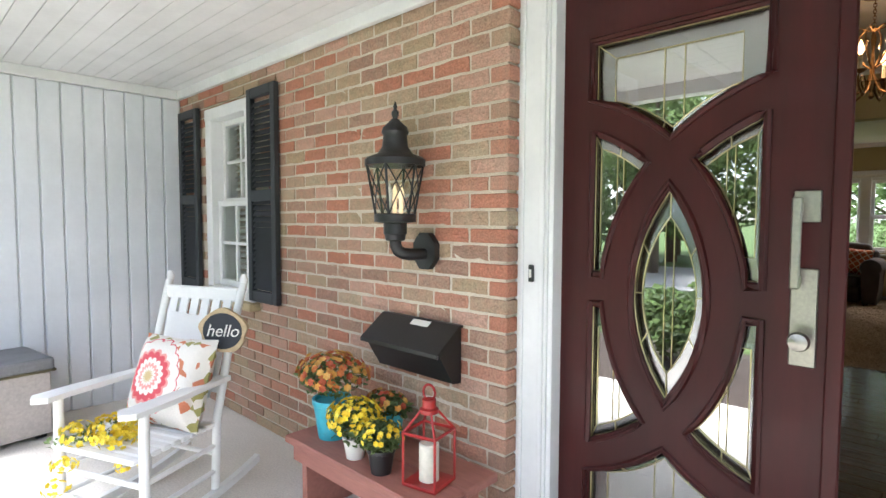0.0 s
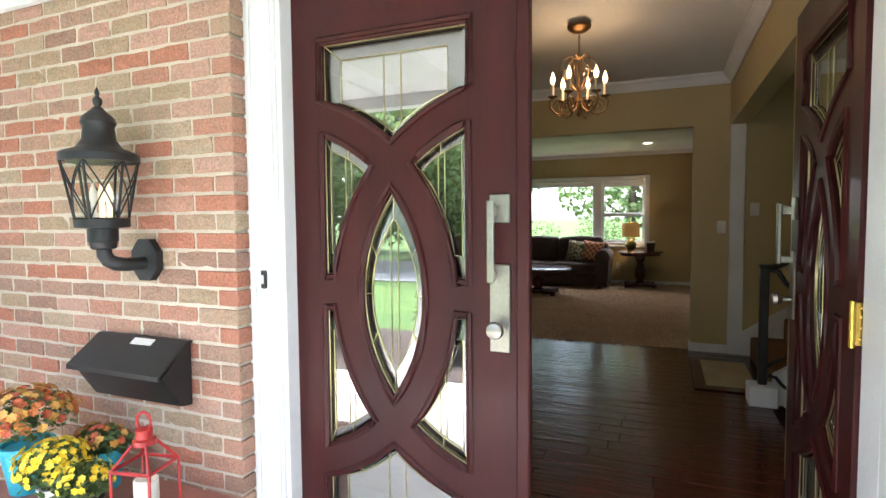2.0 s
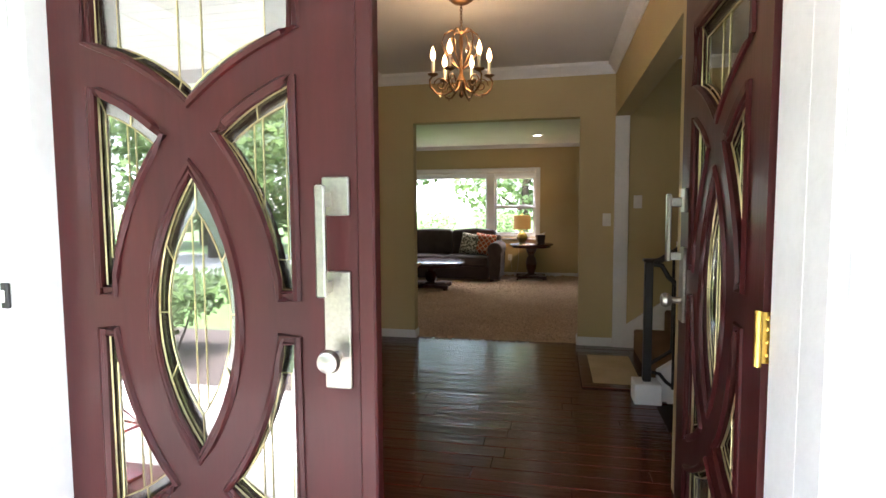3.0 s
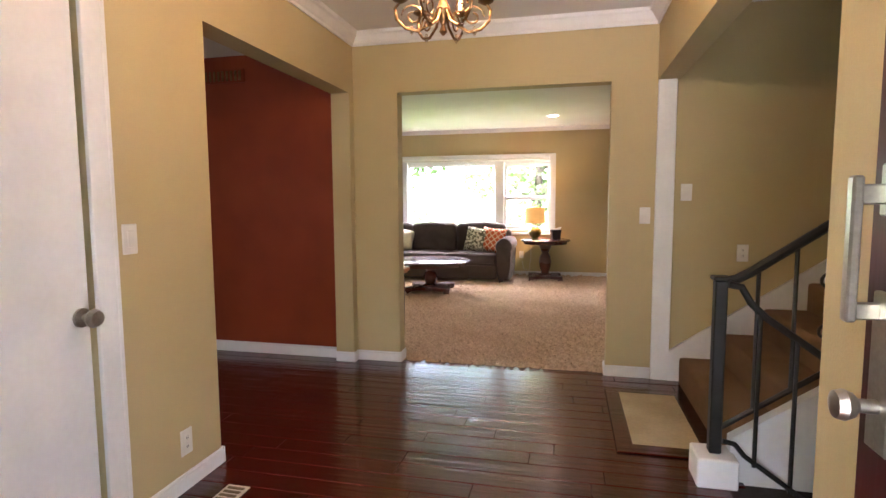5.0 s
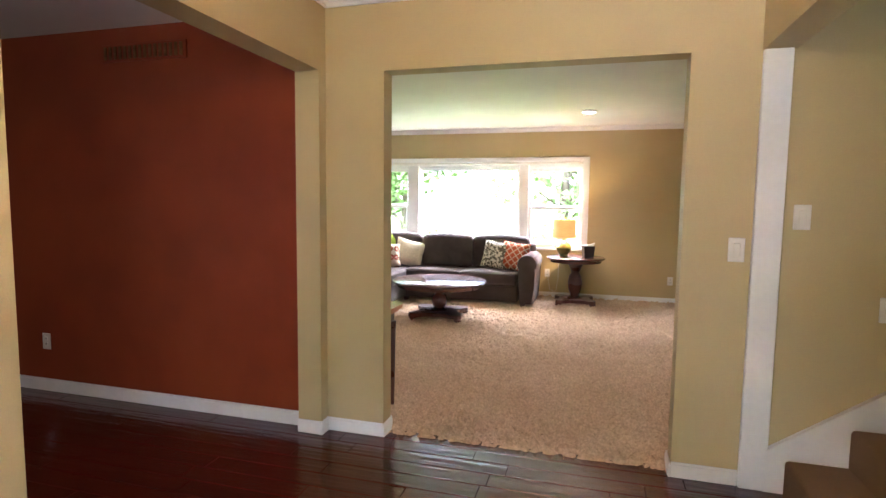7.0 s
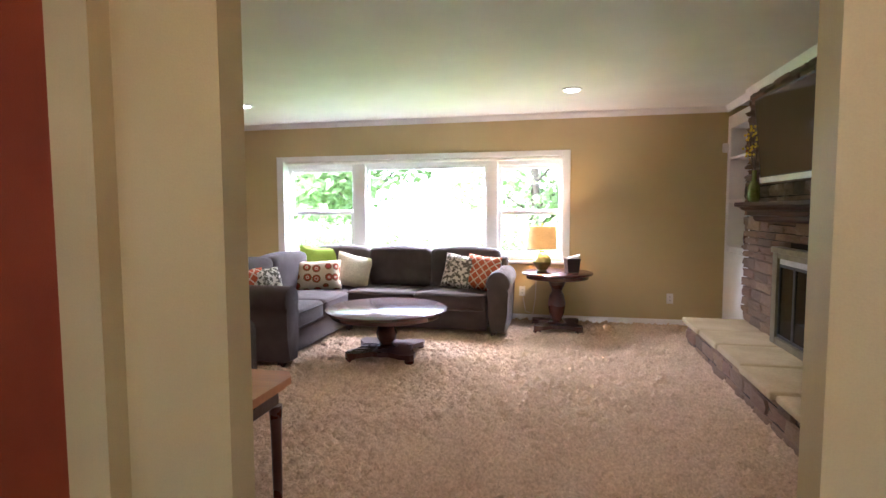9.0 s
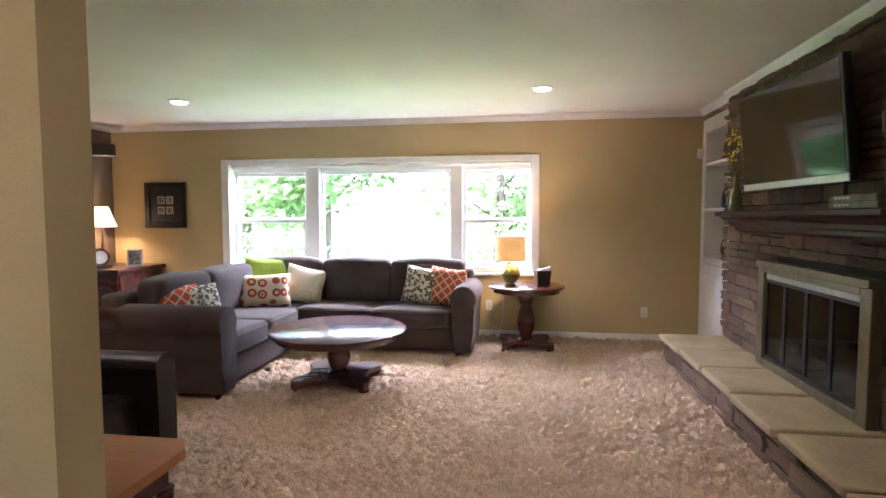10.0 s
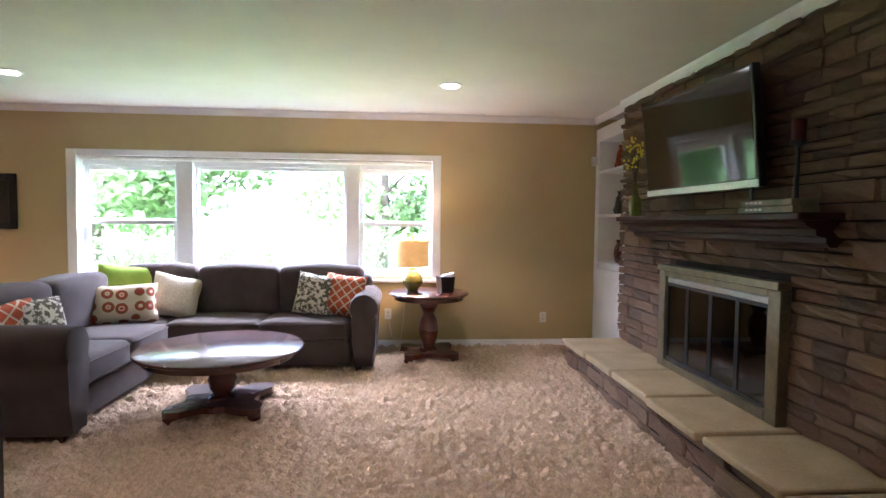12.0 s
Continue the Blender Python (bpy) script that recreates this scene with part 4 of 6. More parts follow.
def soft(name, b, material, parent, bevel=0.05, puff=0.0, label=""):
    """Upholstered block: rounded and slightly swollen."""
    bm = bmesh.new()
    box(bm, *b, bevel=bevel, seg=3)
    if puff:
        bmesh.ops.subdivide_edges(bm, edges=[e for e in bm.edges if e.calc_length() > 0.2], cuts=5, use_grid_fill=True)
        cx, cy, cz = (b[0] + b[1]) / 2, (b[2] + b[3]) / 2, (b[4] + b[5]) / 2
        hx, hy, hz = (b[1] - b[0]) / 2, (b[3] - b[2]) / 2, (b[5] - b[4]) / 2
        for v in bm.verts:
            u, w, q = (v.co.x - cx) / hx, (v.co.y - cy) / hy, (v.co.z - cz) / hz
            k = noise.noise(v.co * 4.0) * 0.012
            v.co.z += puff * q * (1 - u * u) * (1 - w * w) + k * abs(q)
            v.co.y += puff * w * (1 - u * u) * (1 - q * q) * 0.7
            v.co.x += puff * u * (1 - w * w) * (1 - q * q) * 0.7
    return part(name, bm, material, parent, label, True)


# sectional sofa
SX0, SX1, SYB = -3.30, -0.62, 10.33
sofa = thing("sectional_sofa", "dark brown-grey upholstered corner sofa with loose cushions", "sofa", (0, 0, 0))
soft("base", (-2.36, -0.78, 9.50, 10.25, 0.05, 0.27), "sofa", sofa, 0.02)
soft("base", (-3.28, -2.36, 8.15, 10.25, 0.05, 0.27), "sofa", sofa, 0.02)
for a, b in ((-2.36, -1.58), (-1.575, -0.79)):
    soft("seat_cushion", (a, b, 9.44, 10.08, 0.27, 0.455), "sofa", sofa, 0.045, 0.02)
for a, b in ((8.17, 8.78), (8.785, 9.42)):
    soft("seat_cushion", (-3.02, -2.31, a, b, 0.27, 0.455), "sofa", sofa, 0.045, 0.02)
soft("seat_cushion", (-3.02, -2.365, 9.425, 10.08, 0.27, 0.45), "sofa", sofa, 0.045, 0.015)
soft("back_frame", (-3.28, -0.62, 10.12, 10.33, 0.05, 0.80), "sofa", sofa, 0.05)
soft("back_frame", (-3.30, -3.10, 7.99, 10.13, 0.05, 0.78), "sofa", sofa, 0.05)
for a, b in ((-2.95, -2.26), (-2.25, -1.50), (-1.49, -0.70)):
    soft("back_cushion", (a, b, 9.90, 10.14, 0.44, 0.90), "sofa", sofa, 0.06, 0.035)
for a, b in ((8.17, 8.85), (8.86, 9.60)):
    soft("back_cushion", (-3.14, -2.88, a, b, 0.44, 0.87), "sofa", sofa, 0.06, 0.035)
def piping(x0, x1, y0, y1, z):
    """Welted seam round the top of a seat cushion."""
    bm = bmesh.new()
    k = 0.03
    tube(bm, [(x0 + k, y0, z), (x1 - k, y0, z), (x1, y0 + k, z), (x1, y1 - k, z), (x1 - k, y1, z), (x0 + k, y1, z), (x0, y1 - k, z), (x0, y0 + k, z)], 0.007, 6, True)
    part("piping", bm, "sofa", sofa, smooth=True)


for a, b in ((-2.36, -1.58), (-1.575, -0.79)):
    for z in (0.305, 0.425):
        piping(a + 0.004, b - 0.004, 9.437, 10.08, z)
for a, b in ((8.17, 8.78), (8.785, 9.42)):
    for z in (0.305, 0.425):
        piping(-3.02, -2.307, a + 0.004, b - 0.004, z)


def roll_arm(x0, x1, y0, y1, front, axis):
    bm = bmesh.new()
    pts = []
    w = 0.13
    for k in range(17):
        a = math.pi * (-0.25 + 1.5 * k / 16)
        pts.append((math.cos(a) * w, 0.57 + math.sin(a) * w))
    pts = [(0.085, 0.05), (0.10, 0.25), (0.085, 0.40)] + pts + [(-0.085, 0.40), (-0.10, 0.25), (-0.085, 0.05)]
    if axis == "Y":
        prism(bm, [((x0 + x1) / 2 + p, z) for p, z in pts], y0, y1, "Y")
    else:
        prism(bm, [((y0 + y1) / 2 + p, z) for p, z in pts], x0, x1, "X")
    es = [e for e in bm.edges if all(len(f.verts) > 4 or True for f in e.link_faces) and any(len(f.verts) > 4 for f in e.link_faces)]
    bmesh.ops.bevel(bm, geom=es, offset=0.02, segments=2, profile=0.5, affect="EDGES")
    part("arm", bm, "sofa", sofa, smooth=True)
roll_arm(-0.78, -0.53, 9.42, 10.28, 0, "Y")
roll_arm(-3.30, -2.27, 7.93, 8.19, 0, "X")
for x, y in ((-0.70, 9.47), (-0.62, 10.25), (-2.36, 8.02), (-3.2, 8.02), (-2.33, 9.46), (-3.2, 10.2)):
    boxpart("foot", (x - 0.03, x + 0.03, y - 0.03, y + 0.03, 0.0, 0.06), "dark_wood", sofa)
G = "cushions on the sofa"
pillow("cushion", "black and cream speckled square cushion", 0.40, 0.40, 0.16, "speckled", (-1.16, 9.76, 0.455), -14, -8, 8, G)
pillow("cushion", "rust orange lattice-patterned square cushion", 0.40, 0.40, 0.16, "orange_lattice", (-0.90, 9.72, 0.455), -16, -14, 6, G)
pillow("cushion", "plain lime green cushion", 0.52, 0.42, 0.16, "lime", (-2.86, 9.82, 0.50), -12, 18, 4, G)
pillow("cushion", "cream ribbed square cushion", 0.42, 0.40, 0.16, "cream", (-2.42, 9.70, 0.455), -20, 22, 14, G)
pillow("cushion", "cream lumbar cushion with red and brown medallions", 0.58, 0.34, 0.16, "floral", (-2.70, 9.40, 0.455), -18, 26, 0, G)
pillow("cushion", "rust orange lattice-patterned cushion beside the arm", 0.38, 0.36, 0.15, "orange_lattice", (-2.83, 8.30, 0.455), -14, 64, 0, G)
pillow("cushion", "speckled cushion leaning on sofa back", 0.38, 0.36, 0.15, "speckled", (-2.72, 8.46, 0.455), -20, 66, 0, G)


# pedestal tables
def pedestal_table(name, label, place, turn, r, h, base, group=""):
    t = thing(name, label, "table", place, turn, group)
    bm = bmesh.new()
    lathe(bm, [(r - 0.09, h - 0.075), (r - 0.05, h - 0.07), (r - 0.045, h - 0.035), (r - 0.015, h - 0.03), (r, h - 0.02), (r, h - 0.006), (r - 0.008, h)], seg=64)
    part("tabletop", bm, "polished_wood", t, smooth=True)
    bm = bmesh.new()
    k = (h - 0.16) / 0.5
    lathe(bm, [(0.10, 0.085), (0.10, 0.10), (0.062, 0.115), (0.060, 0.085 + 0.05 * k), (0.085, 0.085 + 0.12 * k), (0.098, 0.085 + 0.22 * k), (0.080, 0.085 + 0.31 * k), (0.052, 0.085 + 0.36 * k), (0.060, 0.085 + 0.38 * k), (0.095, 0.085 + 0.46 * k), (0.105, h - 0.07)], seg=32)
    part("pedestal", bm, "dark_wood", t, smooth=True)
    bm = bmesh.new()
    out = []
    c = base
    for q in range(4):
        ca, sa = math.cos(q * math.pi / 2), math.sin(q * math.pi / 2)
        for x, y in ((c, -c * 0.62), (c * 0.86, -c * 0.42), (c * 0.74, -c * 0.22), (c * 0.80, 0), (c * 0.74, c * 0.22), (c * 0.86, c * 0.42), (c, c * 0.62), (c, c * 0.9), (c * 0.9, c)):
            out.append((x * ca - y * sa, x * sa + y * ca))
    prism(bm, out, 0.045, 0.088)
    part("plinth", bm, "dark_wood", t)
    for q in range(4):
        a = math.pi / 4 + q * math.pi / 2
        bm = bmesh.new()
        lathe(bm, [(0.026, 0), (0.042, 0.012), (0.045, 0.03), (0.03, 0.047)], (c * 1.22 * math.cos(a), c * 1.22 * math.sin(a), 0), 16)
        part("bun_foot", bm, "dark_wood", t, smooth=True)
    return t


pedestal_table("coffee_table", "round dark cherry pedestal coffee table with polished top", (-1.59, 8.56, 0), 4, 0.56, 0.45, 0.31)
pedestal_table("end_table", "round dark cherry pedestal end table beside the sofa", (-0.05, 9.95, 0), 5, 0.39, 0.655, 0.26)

lamp = thing("table_lamp", "lit table lamp with amber drum shade and green ceramic base", "lamp", (-0.215, 9.95, 0.657))
bm = bmesh.new()
lathe(bm, [(0.055, 0), (0.06, 0.012), (0.05, 0.02), (0.085, 0.06), (0.105, 0.11), (0.09, 0.16), (0.05, 0.20), (0.032, 0.215), (0.03, 0.235)], seg=28)
part("base", bm, "green_glaze", lamp, "glossy olive green ceramic base", True)
bm = bmesh.new()
for r0, r1 in ((0.150, 0.158),):
    seg = 36
    rings = [[bm.verts.new((r * math.cos(2 * math.pi * i / seg), r * math.sin(2 * math.pi * i / seg), z)) for i in range(seg)] for r, z in ((0.158, 0.255), (0.150, 0.505), (0.147, 0.505), (0.155, 0.255))]
    for a in range(4):
        A, B = rings[a], rings[(a + 1) % 4]
        for i in range(seg):
            bm.faces.new((A[i], A[(i + 1) % seg], B[(i + 1) % seg], B[i]))
part("shade", bm, "lampshade", lamp, "amber fabric drum shade", True)
bm = bmesh.new()
tube(bm, [(0, 0, 0.23), (0, 0, 0.52)], 0.005)
lathe(bm, [(0.012, 0.515), (0.014, 0.53), (0.004, 0.545)], seg=12)
part("stem", bm, "brass", lamp, smooth=True)
tis = thing("tissue_holder", "dark square tissue holder with white tissue", "box", (0.11, 9.93, 0.657), 15)
bm = bmesh.new()
vs = box(bm, -0.075, 0.075, -0.075, 0.075, 0, 0.155, bevel=0)
for v in vs:
    if v.co.z < 0.01:
        v.co.x *= 0.82
        v.co.y *= 0.82
part("case", bm, "leather", tis)
bm = bmesh.new()
prism(bm, [(-0.04, 0.155), (0.06, 0.155), (0.085, 0.195), (0.02, 0.175), (-0.03, 0.17)], -0.03, 0.03, "Y")
part("tissue", bm, "plastic_white", tis)
cord = thing("lamp_cord", "pale lamp cord hanging to the outlet", "cord", (0, 0, 0))
bm = bmesh.new()
tube(bm, [(-0.29, 10.22, 0.60), (-0.30, 10.28, 0.3), (-0.33, 10.33, 0.10), (-0.42, 10.36, 0.12), (-0.46, 10.385, 0.33)], 0.003, 5)
part("cord", bm, "plastic_white", cord)

# fireplace furniture
hearth = tagged(thing("hearth", "raised stone hearth with tan slabs", "hearth"), kind="structure")
boxpart("core", (1.25, 1.77, 5.45, 9.57, 0, 0.20), "stone_joint", hearth, bevel=0)
edges = [5.45, 6.10, 6.69, 7.28, 7.87, 8.455, 8.98, 9.60]
for a, b in zip(edges, edges[1:]):
    bm = bmesh.new()
    box(bm, 1.195 + 0.012 * math.sin(b * 7), 1.765, a + 0.016, b - 0.016, 0.222, 0.27 + 0.005 * math.sin(a * 9), bevel=0.013, seg=2)
    part("slab", bm, "slab", hearth)
fire = thing("fireplace_insert", "brushed steel fireplace surround with smoked glass doors", "fireplace", (1.655, 7.99, 0.27))
for nm, b in (("side_rail", (-0.655, -0.56, 0, 0.728)), ("side_rail", (0.56, 0.655, 0, 0.728)), ("head_rail", (-0.558, 0.558, 0.687, 0.728)), ("sill_rail", (-0.558, 0.558, 0, 0.06))):
    boxpart(nm, (-0.005, 0.06, *b), "steel", fire)
boxpart("hood_lip", (-0.022, 0.06, -0.655, 0.655, 0.73, 0.775), "steel", fire)
for i in range(4):
    y0 = -0.555 + i * 0.2775
    bm = bmesh.new()
    for b in ((y0 + 0.002, y0 + 0.016, 0.065, 0.64), (y0 + 0.2615, y0 + 0.2755, 0.065, 0.64), (y0 + 0.016, y0 + 0.2615, 0.065, 0.085), (y0 + 0.016, y0 + 0.2615, 0.62, 0.64)):
        box(bm, 0.01, 0.028, *b)
    d = part("glass_door", bm, "black_iron", fire)
    boxpart("pane", (0.017, 0.021, y0 + 0.016, y0 + 0.2615, 0.085, 0.62), "smoked_glass", d, bevel=0)
boxpart("vent_strip", (0.01, 0.03, -0.555, 0.555, 0.642, 0.684), "silver", fire, bevel=0.006)
bm = bmesh.new()
box(bm, 0.10, 0.11, -0.56, 0.56, 0.0, 0.70)
part("firebox", bm, "soot", fire)
for i, (a, b) in enumerate((((0.07, -0.25, 0.12), (0.08, 0.22, 0.13)), ((0.06, -0.18, 0.19), (0.07, 0.26, 0.18)))):
    bm = bmesh.new()
    tube(bm, [a, b], 0.03, 8)
    part("log", bm, "bark", fire)
mantel = thing("mantel_shelf", "dark moulded wooden mantel shelf on stone wall", "mantel", (1.70, 8.02, 1.24))
bm = bmesh.new()
boxpart("top_board", (-0.205, 0.06, -0.985, 1.115, 0.128, 0.165), "mantel_wood", mantel, bevel=0.006)
prof = [(0.06, 0.0), (-0.03, 0.0), (-0.05, 0.02), (-0.05, 0.045), (-0.10, 0.055), (-0.105, 0.085), (-0.15, 0.10), (-0.16, 0.115), (-0.185, 0.126), (0.06, 0.126)]
prism(bm, [(x, z) for x, z in prof], -0.97, 1.10, "Y")
part("bed_moulding", bm, "mantel_wood", mantel)
tv = thing("television", "flat black television with silver lower edge tilted off stone wall", "television", (1.612, 8.04, 1.555), 3)
tilt = pose(0, 0, 0, 0, -6, 0)
bm = bmesh.new()
box(bm, -0.05, 0.0, -0.585, 0.585, 0, 0.665, bevel=0.008, seg=2)
part("casing", bm, "black_plastic", tv, "", False, tilt)
bm = bmesh.new()
box(bm, -0.053, -0.05, -0.565, 0.565, 0.05, 0.645)
part("screen", bm, "screen", tv, "glossy dark screen", False, tilt)
bm = bmesh.new()
box(bm, -0.056, -0.048, -0.585, 0.585, 0.0, 0.042, bevel=0.003)
part("bezel", bm, "silver", tv, "silver lower bezel", False, tilt)
bm = bmesh.new()
box(bm, -0.02, 0.10, -0.15, 0.15, 0.25, 0.5, bevel=0.005)
part("wall_bracket", bm, "black_iron", tv)
bk = thing("book_stack", "two dark books lying on mantel shelf", "book", (1.60, 7.32, 1.405))
for i, (w, hh) in enumerate(((0.20, 0.035), (0.19, 0.032))):
    bm = bmesh.new()
    box(bm, -0.07, 0.07, -w, w, 0.036 * i, 0.036 * i + hh, bevel=0.003)
    b = part("book", bm, "book", bk)
    for j in range(4):
        boxpart("title_bar", (-0.0715, -0.070, 0.02 + j * 0.035, 0.045 + j * 0.035, 0.036 * i + 0.012, 0.036 * i + 0.024), "mount", b, "pale title lettering", 0)
for yy, hh in ((7.58, 0.24), (7.24, 0.36)):
    cs = thing("candlestick", "black iron candlestick with dark red candle", "candlestick", (1.64, yy, 1.405), group="candlesticks on the mantel")
    bm = bmesh.new()
    lathe(bm, [(0.045, 0), (0.045, 0.01), (0.012, 0.025), (0.010, hh - 0.03), (0.035, hh - 0.012), (0.04, hh)], seg=16)
    part("stand", bm, "black_iron", cs, smooth=True)
    bm = bmesh.new()
    lathe(bm, [(0.032, hh), (0.033, hh + 0.10), (0.028, hh + 0.105)], seg=16)
    part("candle", bm, "dark_red_wax", cs, "dark red pillar candle", True)
vase = thing("bud_vase", "green glass vase with yellow sprigs on mantel", "vase", (1.62, 9.04, 1.405))
bm = bmesh.new()
lathe(bm, [(0.035, 0), (0.05, 0.03), (0.048, 0.14), (0.02, 0.19), (0.018, 0.26), (0.025, 0.275)], seg=18)
part("vase", bm, "green_glaze", vase, smooth=True)
rv = random.Random(5)
for i in range(7):
    bm = bmesh.new()
    e = Vector((rv.uniform(-0.08, 0.04), rv.uniform(-0.10, 0.10), rv.uniform(0.45, 0.70)))
    tube(bm, [(0, 0, 0.25), (e.x * 0.4, e.y * 0.4, 0.42), e], 0.003, 5)
    s = part("sprig", bm, "bark", vase)
    bm = bmesh.new()
    for j in range(6):
        p = e + Vector((rv.uniform(-0.02, 0.02), rv.uniform(-0.02, 0.02), rv.uniform(-0.08, 0.02)))
        bmesh.ops.create_icosphere(bm, subdivisions=1, radius=0.012, matrix=Matrix.Translation(p))
    part("blossom", bm, "yellow_petal", s)

# built-in bookcase
case = thing("built_in_bookcase", "white built-in bookcase with open shelves over cabinet", "bookcase", (1.78, 9.58, 0))
bm = bmesh.new()
for b in ((0.0, 0.36, 0.0, 0.07, 0, 2.36), (0.0, 0.36, 0.72, 0.815, 0, 2.36), (0.0, 0.36, 0.07, 0.72, 2.22, 2.36), (0.02, 0.36, 0.07, 0.72, 0, 0.92), (0.0, 0.36, 0.07, 0.72, 0.92, 0.945)):
    box(bm, *b, bevel=0.003)
part("body", bm, "white_paint", case)
# back of the open shelves in one flat dark brown, unlike the white body
boxpart("back_panel", (0.34, 0.36, 0.07, 0.72, 0.945, 2.22), "dark_brown", case, "dark brown back panel", 0)
for z in (1.43, 1.895):
    boxpart("shelf", (0.0, 0.34, 0.07, 0.72, z - 0.012, z + 0.014), "white_paint", case, bevel=0.002)
d = boxpart("cabinet_door", (-0.018, 0.018, 0.08, 0.71, 0.10, 0.88), "white_paint", case, bevel=0.004)
boxpart("panel", (-0.024, -0.018, 0.15, 0.64, 0.18, 0.80), "white_paint", d, bevel=0.004)
for z, n, c in ((0.945, 3, "dark_wood"), (1.444, 4, "leather"), (1.909, 4, "red_paint")):
    for i in range(n):
        o = thing("ornament", "dark ornament standing on white shelf", "ornament", (1.90 + 0.04 * (i % 2), 9.74 + 0.14 * i, z), group="ornaments in the bookcase")
        bm = bmesh.new()
        hh = 0.12 + 0.06 * ((i * 7) % 3)
        lathe(bm, [(0.03, 0), (0.05, hh * 0.35), (0.04, hh * 0.7), (0.02, hh * 0.85), (0.028, hh)], seg=14)
        part("body", bm, c, o, smooth=True)

# recessed lights
for lx, ly in ((0.07, 9.15), (-3.37, 9.15), (0.1, 6.75), (-3.37, 6.75)):
    rl = thing("recessed_light", "round white recessed ceiling light switched on", "light", (lx, ly, LR_C), group="recessed ceiling lights")
    bm = bmesh.new()
    lathe(bm, [(0.085, -0.012), (0.095, -0.008), (0.098, 0.0)], seg=32)
    part("trim_ring", bm, "white_paint", rl, smooth=True)
    bm = bmesh.new()
    lathe(bm, [(0.068, -0.0165), (0.07, -0.0125)], seg=32)
    part("lens", bm, "downlight", rl, "glowing lens")


# pictures
def picture(name, label, place, turn, w, h, fr, inner, group=""):
    t = thing(name, label, "picture", place, turn, group)
    bm = bmesh.new()
    for b in ((-w / 2, -w / 2 + fr, -h / 2, h / 2), (w / 2 - fr, w / 2, -h / 2, h / 2), (-w / 2 + fr, w / 2 - fr, -h / 2, -h / 2 + fr), (-w / 2 + fr, w / 2 - fr, h / 2 - fr, h / 2)):
        box(bm, b[0], b[1], -0.03, 0, b[2], b[3], bevel=0.005)
    part("frame", bm, "black_plastic", t)
    boxpart("mount", (-w / 2 + fr, w / 2 - fr, -0.012, -0.004, -h / 2 + fr, h / 2 - fr), inner, t, bevel=0)
    return t


p = picture("picture", "square black frame with four small photographs", (-4.448, YW, 1.51), 0, 0.55, 0.555, 0.07, "leather")
for dx in (-0.058, 0.058):
    for dz in (-0.062, 0.062):
        m = boxpart("mount_window", (dx - 0.045, dx + 0.045, -0.015, -0.012, dz - 0.045, dz + 0.045), "mount", p, "small pale mount", 0)
        boxpart("photograph", (dx - 0.034, dx + 0.034, -0.0165, -0.015, dz - 0.034, dz + 0.034), "photo", m, "", 0)
for z in (1.65, 1.29):
    p = picture("picture", "black framed landscape photograph with white mount", (-5.17, 9.86, z), 90, 0.30, 0.27, 0.025, "mount", "photographs on the dark wall")
    boxpart("photograph", (-0.08, 0.08, -0.015, -0.012, -0.06, 0.06), "photo", p, "", 0)
spk = thing("wall_speaker", "small black speaker mounted high on dark wall", "speaker", (-5.06, 10.15, 2.16), 40)
boxpart("cabinet", (-0.12, 0.12, -0.10, 0.08, -0.075, 0.075), "black_plastic", spk, bevel=0.01)
boxpart("grille", (-0.11, 0.11, -0.106, -0.10, -0.065, 0.065), "leather", spk, bevel=0.002)
cab = thing("corner_cabinet", "dark wooden cabinet standing in the room corner", "cabinet", (-4.80, 9.98, 0))
boxpart("body", (-0.34, 0.30, -0.36, 0.36, 0.06, 0.75), "dark_wood", cab)
boxpart("top", (-0.36, 0.34, -0.40, 0.40, 0.75, 0.79), "dark_wood", cab, bevel=0.008, seg=2)
boxpart("plinth", (-0.34, 0.28, -0.34, 0.34, 0, 0.06), "dark_wood", cab)
for k in (-1, 1):
    d = boxpart("door", (0.30, 0.315, -0.005 if k > 0 else -0.34, 0.34 if k > 0 else -0.011, 0.10, 0.72), "dark_wood", cab, bevel=0.004)
l2 = thing("buffet_lamp", "slender lit lamp with pale pleated shade", "lamp", (-4.99, 10.0, 0.79))
bm = bmesh.new()
lathe(bm, [(0.06, 0), (0.06, 0.015), (0.02, 0.03), (0.014, 0.2), (0.022, 0.24), (0.012, 0.28), (0.010, 0.46)], seg=18)
part("base", bm, "bronze", l2, smooth=True)
bm = bmesh.new()
rings = [[bm.verts.new((r * (1 + 0.02 * (i % 2)) * math.cos(math.pi * i / 24), r * (1 + 0.02 * (i % 2)) * math.sin(math.pi * i / 24), z)) for i in range(48)] for r, z in ((0.15, 0.46), (0.115, 0.56), (0.065, 0.70))]
for A, B in zip(rings, rings[1:]):
    for i in range(48):
        bm.faces.new((A[i], A[(i + 1) % 48], B[(i + 1) % 48], B[i]))
part("shade", bm, "lampshade_pale", l2, "pale pleated bell shade")
clk = thing("mantel_clock", "small dark clock with pale round face", "clock", (-4.86, 9.78, 0.79), 60)
bm = bmesh.new()
lathe(bm, [(0.10, 0.04), (0.11, 0.0), (0.10, -0.04)], (0, 0, 0.12), 24, "Y")
box(bm, -0.12, 0.12, -0.05, 0.05, 0, 0.03, bevel=0.006)
part("case", bm, "dark_wood", clk, smooth=True)
bm = bmesh.new()
lathe(bm, [(0.075, -0.046), (0.075, -0.04)], (0, 0, 0.12), 24, "Y")
part("dial", bm, "mount", clk)
pf = thing("photo_frame", "small silver photo frame on cabinet", "frame", (-4.60, 10.02, 0.79), 40)
